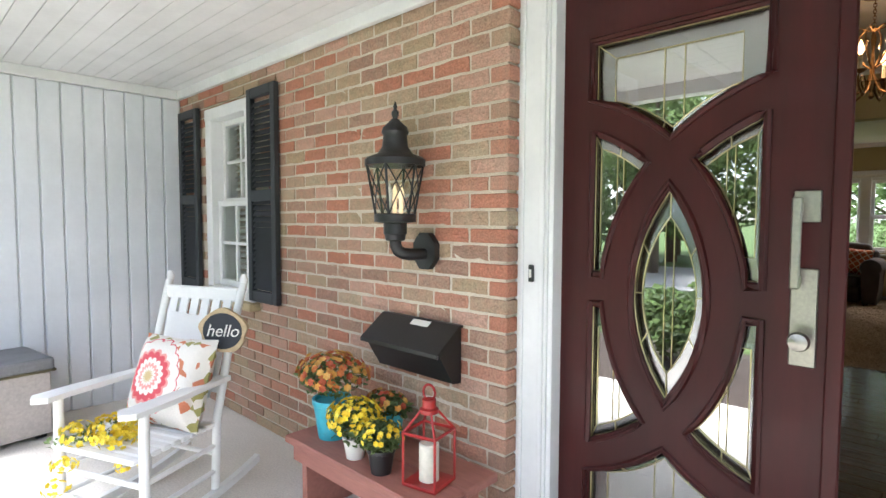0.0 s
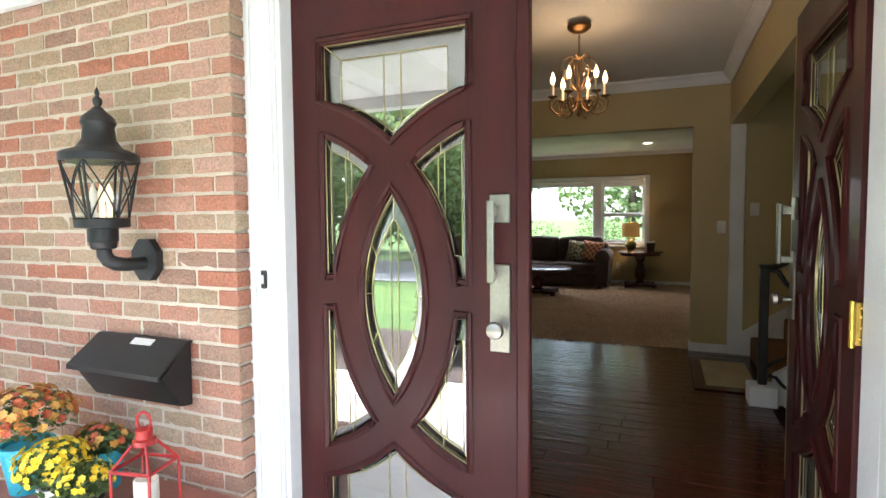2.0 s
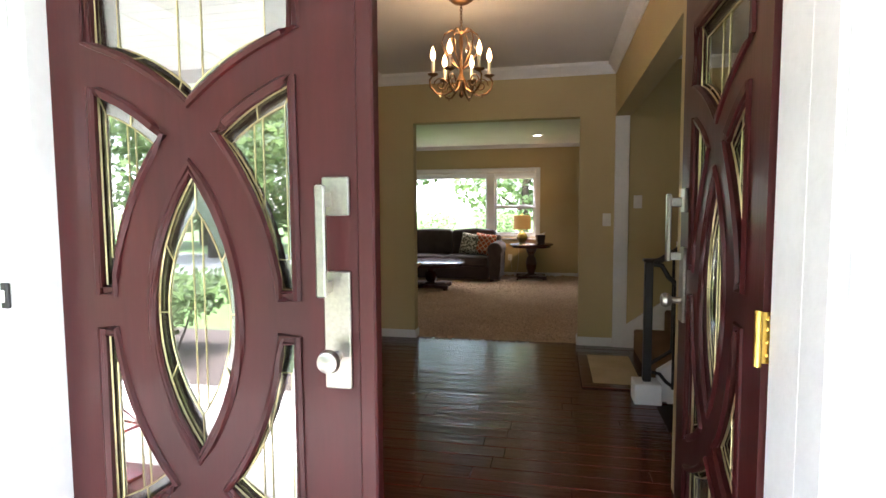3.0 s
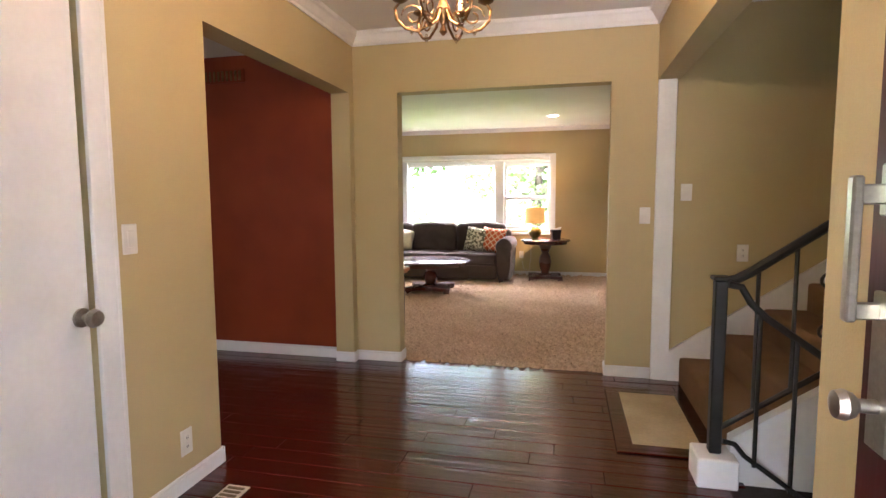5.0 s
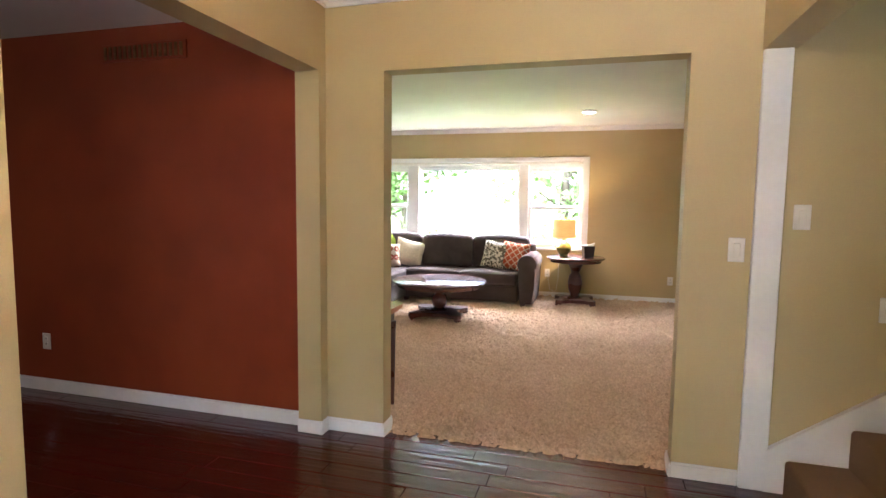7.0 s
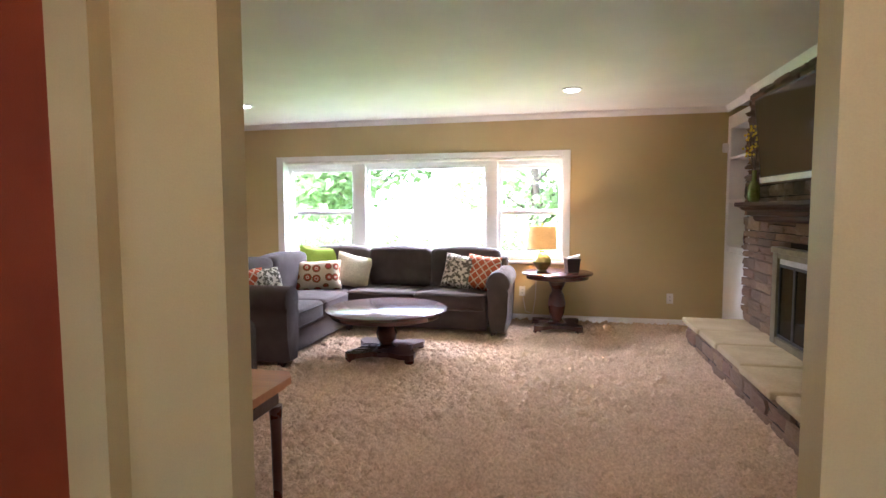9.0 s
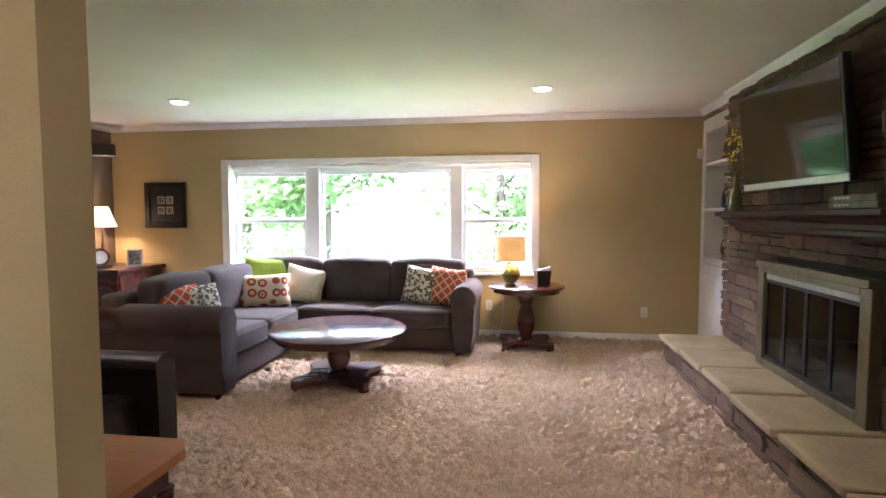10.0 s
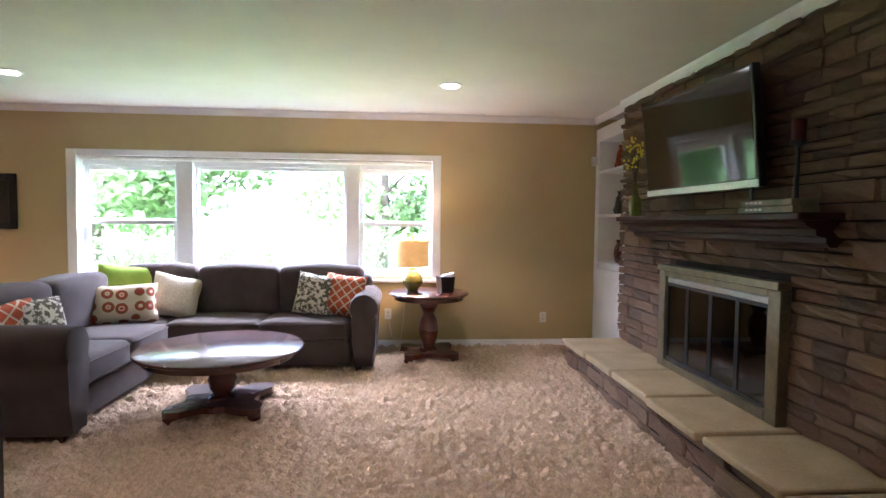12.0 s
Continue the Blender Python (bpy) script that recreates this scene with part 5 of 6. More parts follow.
boxpart("frame", (-0.08, 0.08, -0.012, 0.012, 0, 0.20), "silver", pf, bevel=0.004)
boxpart("photograph", (-0.06, 0.06, -0.015, -0.012, 0.02, 0.18), "photo", pf, bevel=0)

# leather armchair, lamp and console by the opening
arm = thing("armchair", "black leather armchair with rolled arms", "armchair", (-2.48, 6.57, 0), 0)
soft("seat", (-0.36, 0.36, -0.35, 0.35, 0.12, 0.42), "leather", arm, 0.05, 0.02)
soft("backrest", (-0.47, -0.22, -0.40, 0.40, 0.10, 0.92), "leather", arm, 0.07, 0.02)
for s in (-1, 1):
    bm = bmesh.new()
    y = 0.42 * s
    prism(bm, [(y + 0.08 * math.cos(a), (0.55 + 0.08 * math.sin(a)) if -0.3 < a < 3.5 else 0.08) for a in [-0.3 + i * 3.74 / 12 for i in range(13)]] + [(y - 0.065, 0.08), (y + 0.065, 0.08)], -0.42, 0.47, "X")
    part("arm", bm, "leather", arm, smooth=True)
for x in (-0.38, 0.40):
    for y in (-0.40, 0.40):
        boxpart("leg", (x - 0.03, x + 0.03, y - 0.03, y + 0.03, 0, 0.12), "dark_wood", arm)
pillow("cushion", "blue and white striped cushion on black armchair", 0.42, 0.36, 0.14, "striped", (-2.22, 6.52, 0.42), -38, 80)
con = thing("console_table", "narrow orange-stained wooden console table on dark legs", "table", (0, 0, 0))
bm = bmesh.new()
prism(bm, [(-2.0, 5.425), (-1.05, 5.425), (-1.05, 5.76), (-1.09, 5.82), (-2.0, 5.82)], 0.672, 0.70)
prism(bm, [(-1.97, 5.44), (-1.07, 5.44), (-1.07, 5.75), (-1.10, 5.80), (-1.97, 5.80)], 0.655, 0.672)
part("tabletop", bm, "orange_wood", con)
boxpart("apron", (-1.93, -1.11, 5.46, 5.77, 0.58, 0.655), "dark_wood", con)
for x in (-1.93, -1.12):
    for y in (5.47, 5.76):
        bm = bmesh.new()
        lathe(bm, [(0.014, 0.0), (0.016, 0.1), (0.022, 0.5), (0.026, 0.58)], (x, y, 0), 12)
        part("leg", bm, "dark_wood", con, smooth=True)
l3 = thing("side_lamp", "table lamp with large warm cone shade", "lamp", (-3.25, 7.55, 0.0))
bm = bmesh.new()
lathe(bm, [(0.13, 0), (0.13, 0.02), (0.02, 0.04), (0.016, 0.5), (0.06, 0.50), (0.08, 0.60), (0.04, 0.72), (0.015, 0.80)], seg=20)
part("base", bm, "mount", l3, "pale ceramic base on a stem", True)
bm = bmesh.new()
rings = [[bm.verts.new((r * math.cos(math.pi * i / 18), r * math.sin(math.pi * i / 18), z)) for i in range(36)] for r, z in ((0.26, 0.79), (0.12, 1.09))]
for i in range(36):
    bm.faces.new((rings[0][i], rings[0][(i + 1) % 36], rings[1][(i + 1) % 36], rings[1][i]))
part("shade", bm, "lampshade", l3, "warm amber cone shade", True)

# chandelier
ch = thing("chandelier", "bronze scroll chandelier with six candle bulbs lit", "chandelier", (-0.205, 3.45, 0))
def chpart(name, fn, m="bronze", label="", parent=None):
    bm = bmesh.new()
    fn(bm)
    return part(name, bm, m, parent or ch, label, True)
chpart("canopy", lambda bm: lathe(bm, [(0.02, 2.475), (0.05, 2.485), (0.075, 2.505), (0.078, 2.52)], seg=28))
for i in range(9):
    z = 2.47 - i * 0.017
    chpart("chain_link", lambda bm: tube(bm, [(0.007 * math.cos(a) * (i % 2), 0.007 * math.cos(a) * ((i + 1) % 2), z - 0.008 + 0.013 * math.sin(a)) for a in [k * math.pi / 5 for k in range(10)]], 0.0022, 5, True))
chpart("stem", lambda bm: lathe(bm, [(0.004, 1.93), (0.016, 1.945), (0.008, 1.97), (0.02, 2.0), (0.03, 2.03), (0.012, 2.07), (0.007, 2.2), (0.014, 2.26), (0.008, 2.30), (0.02, 2.315), (0.004, 2.33)], seg=18))
for k in range(6):
    a = k * math.pi / 3 + 0.3
    ca, sa = math.cos(a), math.sin(a)
    def P(r, z):
        return (r * ca, r * sa, z)
    low = [P(0.02, 2.03), P(0.05, 1.975), P(0.10, 1.945), P(0.15, 1.955), P(0.185, 1.99), P(0.19, 2.03), P(0.17, 2.06)]
    low = [Vector(low[i]).lerp(Vector(low[i + 1]), f) for i in range(len(low) - 1) for f in (0, 0.5)] + [Vector(low[-1])]
    arm_ob = chpart("arm", lambda bm: tube(bm, low, 0.006, 6))
    chpart("arm_curl", lambda bm: tube(bm, [P(0.12 + 0.045 * (1 - j / 26) * math.cos(j * 0.42), 2.005 + 0.045 * (1 - j / 26) * math.sin(j * 0.42)) for j in range(20)], 0.004, 6), parent=arm_ob)
    chpart("upper_scroll", lambda bm: tube(bm, [P(0.012, 2.10), P(0.05, 2.13), P(0.095, 2.19), P(0.115, 2.25), P(0.10, 2.30), P(0.06, 2.325), P(0.02, 2.31)], 0.0045, 6))
    chpart("drip_pan", lambda bm: lathe(bm, [(0.008, 2.05), (0.03, 2.062), (0.032, 2.068), (0.012, 2.066)], P(0.17, 0), 16), parent=arm_ob)
    chpart("candle_sleeve", lambda bm: lathe(bm, [(0.010, 2.066), (0.010, 2.145)], P(0.17, 0), 12), "cream", "cream candle sleeve", arm_ob)
    chpart("bulb", lambda bm: lathe(bm, [(0.006, 2.145), (0.015, 2.165), (0.016, 2.18), (0.008, 2.21), (0.001, 2.228)], P(0.17, 0), 12), "flame", "glowing flame bulb", arm_ob)
    chpart("crystal_drop", lambda bm: lathe(bm, [(0.001, 1.93), (0.011, 1.945), (0.004, 1.968)], P(0.125, 0), 6), "crystal", "clear crystal drop")
    chpart("crystal_drop", lambda bm: lathe(bm, [(0.001, 2.215), (0.011, 2.23), (0.004, 2.252)], P(0.085, 0), 6), "crystal", "clear crystal drop")


# porch: wall lantern
LX, LY = -1.565, 1.115
lan = thing("wall_lantern", "black outdoor wall lantern with crossed bars, lit", "lantern", (LX, LY, 0))
def lpart(name, fn, m="black_iron", label=""):
    bm = bmesh.new()
    fn(bm)
    return part(name, bm, m, lan, label, True)
lpart("cap", lambda bm: lathe(bm, [(0.128, 1.475), (0.128, 1.50), (0.118, 1.51), (0.075, 1.525), (0.055, 1.555), (0.05, 1.60), (0.058, 1.615), (0.052, 1.635), (0.03, 1.655), (0.014, 1.672)], seg=28))
lpart("finial", lambda bm: lathe(bm, [(0.008, 1.67), (0.015, 1.685), (0.016, 1.70), (0.006, 1.712), (0.009, 1.722), (0.001, 1.745)], seg=14))
lpart("bottom_ring", lambda bm: lathe(bm, [(0.05, 1.235), (0.088, 1.24), (0.09, 1.27), (0.083, 1.275)], seg=28))
lpart("neck", lambda bm: lathe(bm, [(0.035, 1.16), (0.042, 1.165), (0.045, 1.185), (0.05, 1.19), (0.05, 1.24)], seg=20))
lpart("elbow", lambda bm: tube(bm, [(0, 0, 1.17), (0.0, 0.002, 1.14), (0.006, 0.012, 1.118), (0.018, 0.03, 1.105), (0.03, 0.06, 1.10), (0.045, 0.14, 1.10)], 0.026, 12))
g = lpart("glass_shade", lambda bm: lathe(bm, [(0.076, 1.275), (0.112, 1.475)], seg=28), "glass", "clear seeded glass")
g.visible_shadow = False
for k in range(6):
    a0, a1, am = k * math.pi / 3, (k + 1) * math.pi / 3, (k + 0.5) * math.pi / 3
    def Q(a, f, e=0.004):
        r = 0.080 + (0.117 - 0.080) * f + e
        return (r * math.cos(a), r * math.sin(a), 1.27 + 0.21 * f)
    lpart("bar", lambda bm: tube(bm, [Q(a0, 0), Q(a0, 1)], 0.005, 6))
    lpart("cross_bar", lambda bm: tube(bm, [Q(a0 + (a1 - a0) * j / 6, j / 6, 0.002) for j in range(7)], 0.003, 5))
    lpart("cross_bar", lambda bm: tube(bm, [Q(a1 + (a0 - a1) * j / 6, j / 6, 0.002) for j in range(7)], 0.003, 5))
for k in range(3):
    a = k * 2.1 + 0.4
    lpart("bulb", lambda bm: lathe(bm, [(0.009, 1.27), (0.009, 1.33), (0.014, 1.345), (0.013, 1.365), (0.002, 1.40)], (0.028 * math.cos(a), 0.028 * math.sin(a), 0), 12), "flame_dim" if k < 2 else "wax", "candle bulb")
lpart("back_plate", lambda bm: prism(bm, [(0.045 + 0.072 * math.cos(a) * (1 if k % 2 else 0.93), 1.113 + 0.086 * math.sin(a) * (1 if k % 2 else 0.93)) for k, a in enumerate([i * math.pi / 8 for i in range(16)])], 0.125, 0.155, "Y"))

# mailbox
mb = thing("mailbox", "black metal wall mailbox with sloped lid", "mailbox", (-1.556, 1.265, 0))
bm = bmesh.new()
prism(bm, [(0, 0.565), (-0.05, 0.572), (-0.13, 0.70), (-0.02, 0.795), (0, 0.80)], -0.235, 0.235, "X")
part("body", bm, "black_plastic", mb)
bm = bmesh.new()
prism(bm, [(0.0, 0.812), (-0.02, 0.812), (-0.155, 0.712), (-0.155, 0.695), (-0.148, 0.695), (-0.148, 0.706), (-0.02, 0.802), (0.0, 0.802)], -0.246, 0.246, "X")
part("lid", bm, "black_plastic", mb)
bm = bmesh.new()
prism(bm, [(-0.03, 0.8075), (-0.055, 0.789), (-0.056, 0.7905), (-0.031, 0.809)], -0.02, 0.09, "X")
part("label", bm, "plastic_white", mb, "small white paper label")

# rocking chair
rc = thing("rocking_chair", "white painted wooden rocking chair with slatted back", "chair", (-2.483, 0.394, PORCH), 202.8)
rc.scale = (0.935, 0.935, 0.935)
def rod(name, pts, r, m="white_paint", r_end=None):
    bm = bmesh.new()
    tube(bm, pts, r, 10, r_end=r_end)
    return part(name, bm, m, rc, smooth=True)
for s in (-1, 1):
    rod("back_post", [(0.235 * s, -0.22, 0.06), (0.24 * s, -0.235, 0.42), (0.25 * s, -0.31, 0.75), (0.26 * s, -0.42, 1.10)], 0.021)
    bm = bmesh.new()
    lathe(bm, [(0.012, 1.09), (0.020, 1.105), (0.022, 1.125), (0.010, 1.15)], (0.26 * s, -0.425, 0), 12)
    part("finial", bm, "white_paint", rc, smooth=True)
    rod("front_leg", [(0.265 * s, 0.215, 0.05), (0.27 * s, 0.21, 0.61)], 0.022)
    bm = bmesh.new()
    n = 16
    out = [((0.37 * math.cos(a) if False else -0.52 + 1.0 * i / n), 0.02 + 0.16 * (-0.52 + 1.0 * i / n + 0.02) ** 2 * 1.6) for i, a in enumerate([0] * (n + 1))]
    prism(bm, [(y, z) for y, z in out] + [(y, z + 0.04) for y, z in reversed(out)], 0.25 * s - 0.016, 0.25 * s + 0.016, "X")
    part("rocker", bm, "white_paint", rc)
    bm = bmesh.new()
    prism(bm, [(0.225 * s, -0.29), (0.225 * s, 0.18), (0.215 * s, 0.29), (0.27 * s, 0.33), (0.325 * s, 0.29), (0.32 * s, 0.10), (0.285 * s, -0.29)], 0.615, 0.64)
    part("armrest", bm, "white_paint", rc)
    for z in (0.16, 0.29):
        rod("side_stretcher", [(0.262 * s, 0.21, z), (0.238 * s, -0.22, z)], 0.012)
for z in (0.15, 0.28):
    rod("front_stretcher", [(-0.262, 0.212, z), (0.262, 0.212, z)], 0.013)
rod("rear_stretcher", [(-0.238, -0.22, 0.25), (0.238, -0.22, 0.25)], 0.012)
for i in range(9):
    y = -0.21 + i * 0.053
    boxpart("seat_slat", (-0.255, 0.255, y, y + 0.047, 0.39, 0.415), "white_paint", rc, bevel=0.006)
for z, y, h in ((1.0, -0.395, 0.075), (0.55, -0.262, 0.05)):
    bm = bmesh.new()
    box(bm, -0.25, 0.25, y - 0.011, y + 0.011, z, z + h, bevel=0.008)
    part("back_rail", bm, "white_paint", rc)
for i in range(6):
    x = -0.185 + i * 0.074
    bm = bmesh.new()
    prism(bm, [(-0.262, 0.58), (-0.275, 0.60), (-0.395, 1.01), (-0.383, 1.01)], x - 0.026, x + 0.026, "X")
    part("back_slat", bm, "white_paint", rc)
pad = Matrix(rc.matrix_basis)
def on_chair(x, y, z):
    return pad @ Vector((x, y, z))
q = on_chair(-0.06, -0.05, 0.42)
pillow("porch_cushion", "cream cushion with pink and red medallion print", 0.44, 0.42, 0.17, "medallion", tuple(q), -20, 22.8)
q = on_chair(0.0, -0.225, 0.53)
pillow("back_pad", "plain white pad against the rocking chair back", 0.38, 0.40, 0.06, "linen", tuple(q), -17, 22.8)
sign = thing("hello_sign", "round wood-slice chalkboard sign reading hello", "sign")
hp = on_chair(-0.255, -0.33, 0.90)
sign.matrix_basis = pose(hp.x + 0.05, hp.y - 0.06, hp.z - 0.02, 0, 0, 38)
bm = bmesh.new()
prism(bm, [(0.115 * (1 + 0.05 * math.sin(5 * a) + 0.03 * math.sin(9 * a)) * math.cos(a), 0.105 * (1 + 0.05 * math.sin(5 * a)) * math.sin(a)) for a in [i * math.pi / 20 for i in range(40)]], -0.010, 0.010, "Y")
part("wood_slice", bm, "slice_wood", sign, "bark-edged wood slice")
bm = bmesh.new()
prism(bm, [(0.096 * math.cos(a), 0.086 * math.sin(a)) for a in [i * math.pi / 20 for i in range(40)]], -0.013, -0.010, "Y")
part("chalkboard", bm, "chalk", sign, "black chalkboard face")
fc = bpy.data.curves.new("lettering", "FONT")
fc.body, fc.size, fc.align_x, fc.align_y, fc.extrude, fc.shear = "hello", 0.082, "CENTER", "CENTER", 0.0005, 0.3
fo = new("lettering", fc)
fo.parent, fo.matrix_basis = sign, pose(0, -0.014, 0, 90, 0, 0)
fc.materials.append(M["plastic_white"])


# plants
def leaf_cloud(bm, rng, n, centre, radii, size, flat=0.35):
    """Small folded leaves scattered through a lump."""
    for _ in range(n):
        d = Vector((rng.gauss(0, 1), rng.gauss(0, 1), rng.gauss(0, 1))).normalized() * (rng.random() ** 0.4)
        p = Vector(centre) + Vector((d.x * radii[0], d.y * radii[1], d.z * radii[2]))
        s = size * rng.uniform(0.6, 1.3)
        r = Euler((rng.uniform(-1, 1), rng.uniform(-1, 1), rng.uniform(0, 6.3))).to_matrix()
        v = [bm.verts.new(p + r @ Vector(c) * s) for c in ((-0.5, 0, 0), (0, -flat, 0.12), (0.6, 0, 0), (0, flat, 0.12))]
        bm.faces.new((v[0], v[1], v[2]))
        bm.faces.new((v[0], v[2], v[3]))


def flowers(bm, rng, n, centre, radii, size, petals=6, half=True):
    for _ in range(n):
        d = Vector((rng.gauss(0, 1), rng.gauss(0, 1), rng.gauss(0, 1))).normalized()
        if half and d.z < -0.1:
            d.z = -d.z
        p = Vector(centre) + Vector((d.x * radii[0], d.y * radii[1], d.z * radii[2])) * rng.uniform(0.75, 1.05)
        q = d.to_track_quat("Z", "Y")
        c = bm.verts.new(p)
        ring = [bm.verts.new(p + q @ Vector((size * (1 if i % 2 else 0.72) * math.cos(i * math.pi / petals), size * (1 if i % 2 else 0.72) * math.sin(i * math.pi / petals), size * 0.35))) for i in range(2 * petals)]
        for i in range(2 * petals):
            bm.faces.new((c, ring[i], ring[(i + 1) % (2 * petals)]))


def potted(name, label, place, pot, pot_label, r, h, crown_z, radii, petal, nf, fs, seed):
    t = thing(name, label, "plant", place)
    rng = random.Random(seed)
    bm = bmesh.new()
    lathe(bm, [(r * 0.72, 0), (r * 0.98, h * 0.85), (r * 1.05, h * 0.87), (r * 1.05, h), (r * 0.92, h), (r * 0.9, h * 0.9)], seg=24)
    part("pot", bm, pot, t, pot_label, True)
    bm = bmesh.new()
    leaf_cloud(bm, rng, 420, (0, 0, crown_z), radii, 0.03)
    part("foliage", bm, "leaf", t)
    bm = bmesh.new()
    flowers(bm, rng, nf, (0, 0, crown_z), (radii[0] * 1.02, radii[1] * 1.02, radii[2] * 1.1), fs)
    part("blossom", bm, petal, t)
    return t


BZ = 0.26
bench = thing("porch_bench", "low reddish painted wooden bench against brick wall", "bench", (-1.57, 1.05, PORCH))
boxpart("seat_board", (-0.47, 0.47, -0.195, -0.005, 0.325, 0.36), "terracotta", bench, bevel=0.006)
boxpart("seat_board", (-0.47, 0.47, 0.0, 0.19, 0.325, 0.36), "terracotta", bench, bevel=0.006)
boxpart("apron", (-0.43, 0.43, -0.175, -0.15, 0.25, 0.325), "terracotta", bench)
for s in (-1, 1):
    boxpart("leg_panel", (0.38 * s - 0.018, 0.38 * s + 0.018, -0.15, 0.16, 0, 0.325), "terracotta", bench)
potted("flower_pot", "turquoise pot of rust and orange flowers on bench", (-1.87, 1.00, BZ), "turquoise", "turquoise bucket", 0.085, 0.18, 0.28, (0.19, 0.15, 0.09), "rust_petal", 150, 0.019, 2)
potted("flower_pot", "second turquoise pot half hidden by blossom", (-1.62, 1.12, BZ), "turquoise", "blue glazed pot", 0.07, 0.15, 0.17, (0.12, 0.08, 0.06), "rust_petal", 40, 0.017, 7)
potted("flower_pot", "small pot of bright yellow flowers on bench", (-1.62, 0.94, BZ), "plastic_white", "white plastic pot", 0.05, 0.09, 0.15, (0.13, 0.11, 0.09), "yellow_petal", 170, 0.014, 3)
potted("flower_pot", "black nursery pot with yellow flowers on bench", (-1.44, 0.93, BZ), "black_plastic", "black plastic pot", 0.055, 0.10, 0.14, (0.09, 0.085, 0.06), "yellow_petal", 50, 0.013, 4)
vine = thing("yellow_spray", "trailing spray of yellow blossom lying on chair seat", "flowers")
rng = random.Random(9)
bm = bmesh.new()
for x, y, z, rr, nn in ((0.10, 0.12, 0.46, 0.11, 110), (0.20, 0.20, 0.45, 0.09, 60), (0.0, 0.16, 0.45, 0.08, 50), (0.22, 0.26, 0.33, 0.05, 22), (0.26, 0.27, 0.22, 0.05, 18), (-0.10, 0.21, 0.36, 0.04, 12)):
    flowers(bm, rng, nn, on_chair(x - 0.05, y, z), (rr, rr, rr * 0.55), 0.014, 5, False)
part("blossom", bm, "yellow_petal", vine)
bm = bmesh.new()
for x, y, z, rr in ((0.10, 0.12, 0.45, 0.1), (0.2, 0.22, 0.43, 0.08)):
    leaf_cloud(bm, rng, 50, on_chair(x, y, z), (rr, rr, rr * 0.4), 0.025)
part("foliage", bm, "leaf", vine)

# red candle lantern
rl = thing("candle_lantern", "red metal candle lantern holding white pillar candle", "lantern", (-1.245, 1.0, BZ), 12)
w, hb = 0.075, 0.20
boxpart("base", (-w, w, -w, w, 0, 0.014), "red_metal", rl)
bm = bmesh.new()
for sx in (-1, 1):
    for sy in (-1, 1):
        tube(bm, [(sx * (w - 0.005), sy * (w - 0.005), 0.01), (sx * (w - 0.005), sy * (w - 0.005), hb)], 0.005, 6)
        tube(bm, [(sx * (w - 0.005), sy * (w - 0.005), hb), (sx * 0.024, sy * 0.024, hb + 0.075)], 0.005, 6)
ring = [(w - 0.005, w - 0.005, hb), (-w + 0.005, w - 0.005, hb), (-w + 0.005, -w + 0.005, hb), (w - 0.005, -w + 0.005, hb)]
for i in range(4):
    tube(bm, [ring[i], ring[(i + 1) % 4]], 0.006, 6)
part("frame", bm, "red_metal", rl, smooth=True)
bm = bmesh.new()
lathe(bm, [(0.036, hb + 0.07), (0.036, hb + 0.085), (0.026, hb + 0.09), (0.026, hb + 0.12)], seg=20)
part("cap", bm, "red_metal", rl, smooth=True)
bm = bmesh.new()
tube(bm, [(0.026 * math.cos(a), 0, hb + 0.145 + 0.03 * math.sin(a)) for a in [i * math.pi / 8 for i in range(16)]], 0.005, 6, True)
part("ring_handle", bm, "red_metal", rl, smooth=True)
bm = bmesh.new()
lathe(bm, [(0.038, 0.014), (0.038, 0.15), (0.033, 0.155), (0.012, 0.15)], seg=24)
part("candle", bm, "wax", rl, "white pillar candle", True)

# storage box in the porch corner
sb = thing("deck_box", "pale grey storage box with darker hinged lid", "box", (-4.02, -0.05, PORCH), 8)
boxpart("body", (-0.24, 0.24, -0.45, 0.32, 0.03, 0.42), "taupe_plastic", sb, "pale beige panel body", 0.012, 2)
boxpart("lid", (-0.25, 0.25, -0.47, 0.34, 0.42, 0.50), "grey_plastic", sb, "mid grey lid", 0.02, 2)
boxpart("lid_edge", (-0.255, 0.255, -0.475, 0.345, 0.415, 0.43), "steel", sb, "", 0.004)
bm = bmesh.new()
lathe(bm, [(0.075, 0.24), (0.085, 0.26), (0.085, 0.285), (0.05, 0.30)], (0, -0.05, 0.22), 24, "X")
part("wheel", bm, "black_plastic", sb, "black round wheel", True)
for y in (-0.4, 0.27):
    boxpart("foot", (-0.2, 0.2, y - 0.03, y + 0.03, 0, 0.03), "black_plastic", sb)


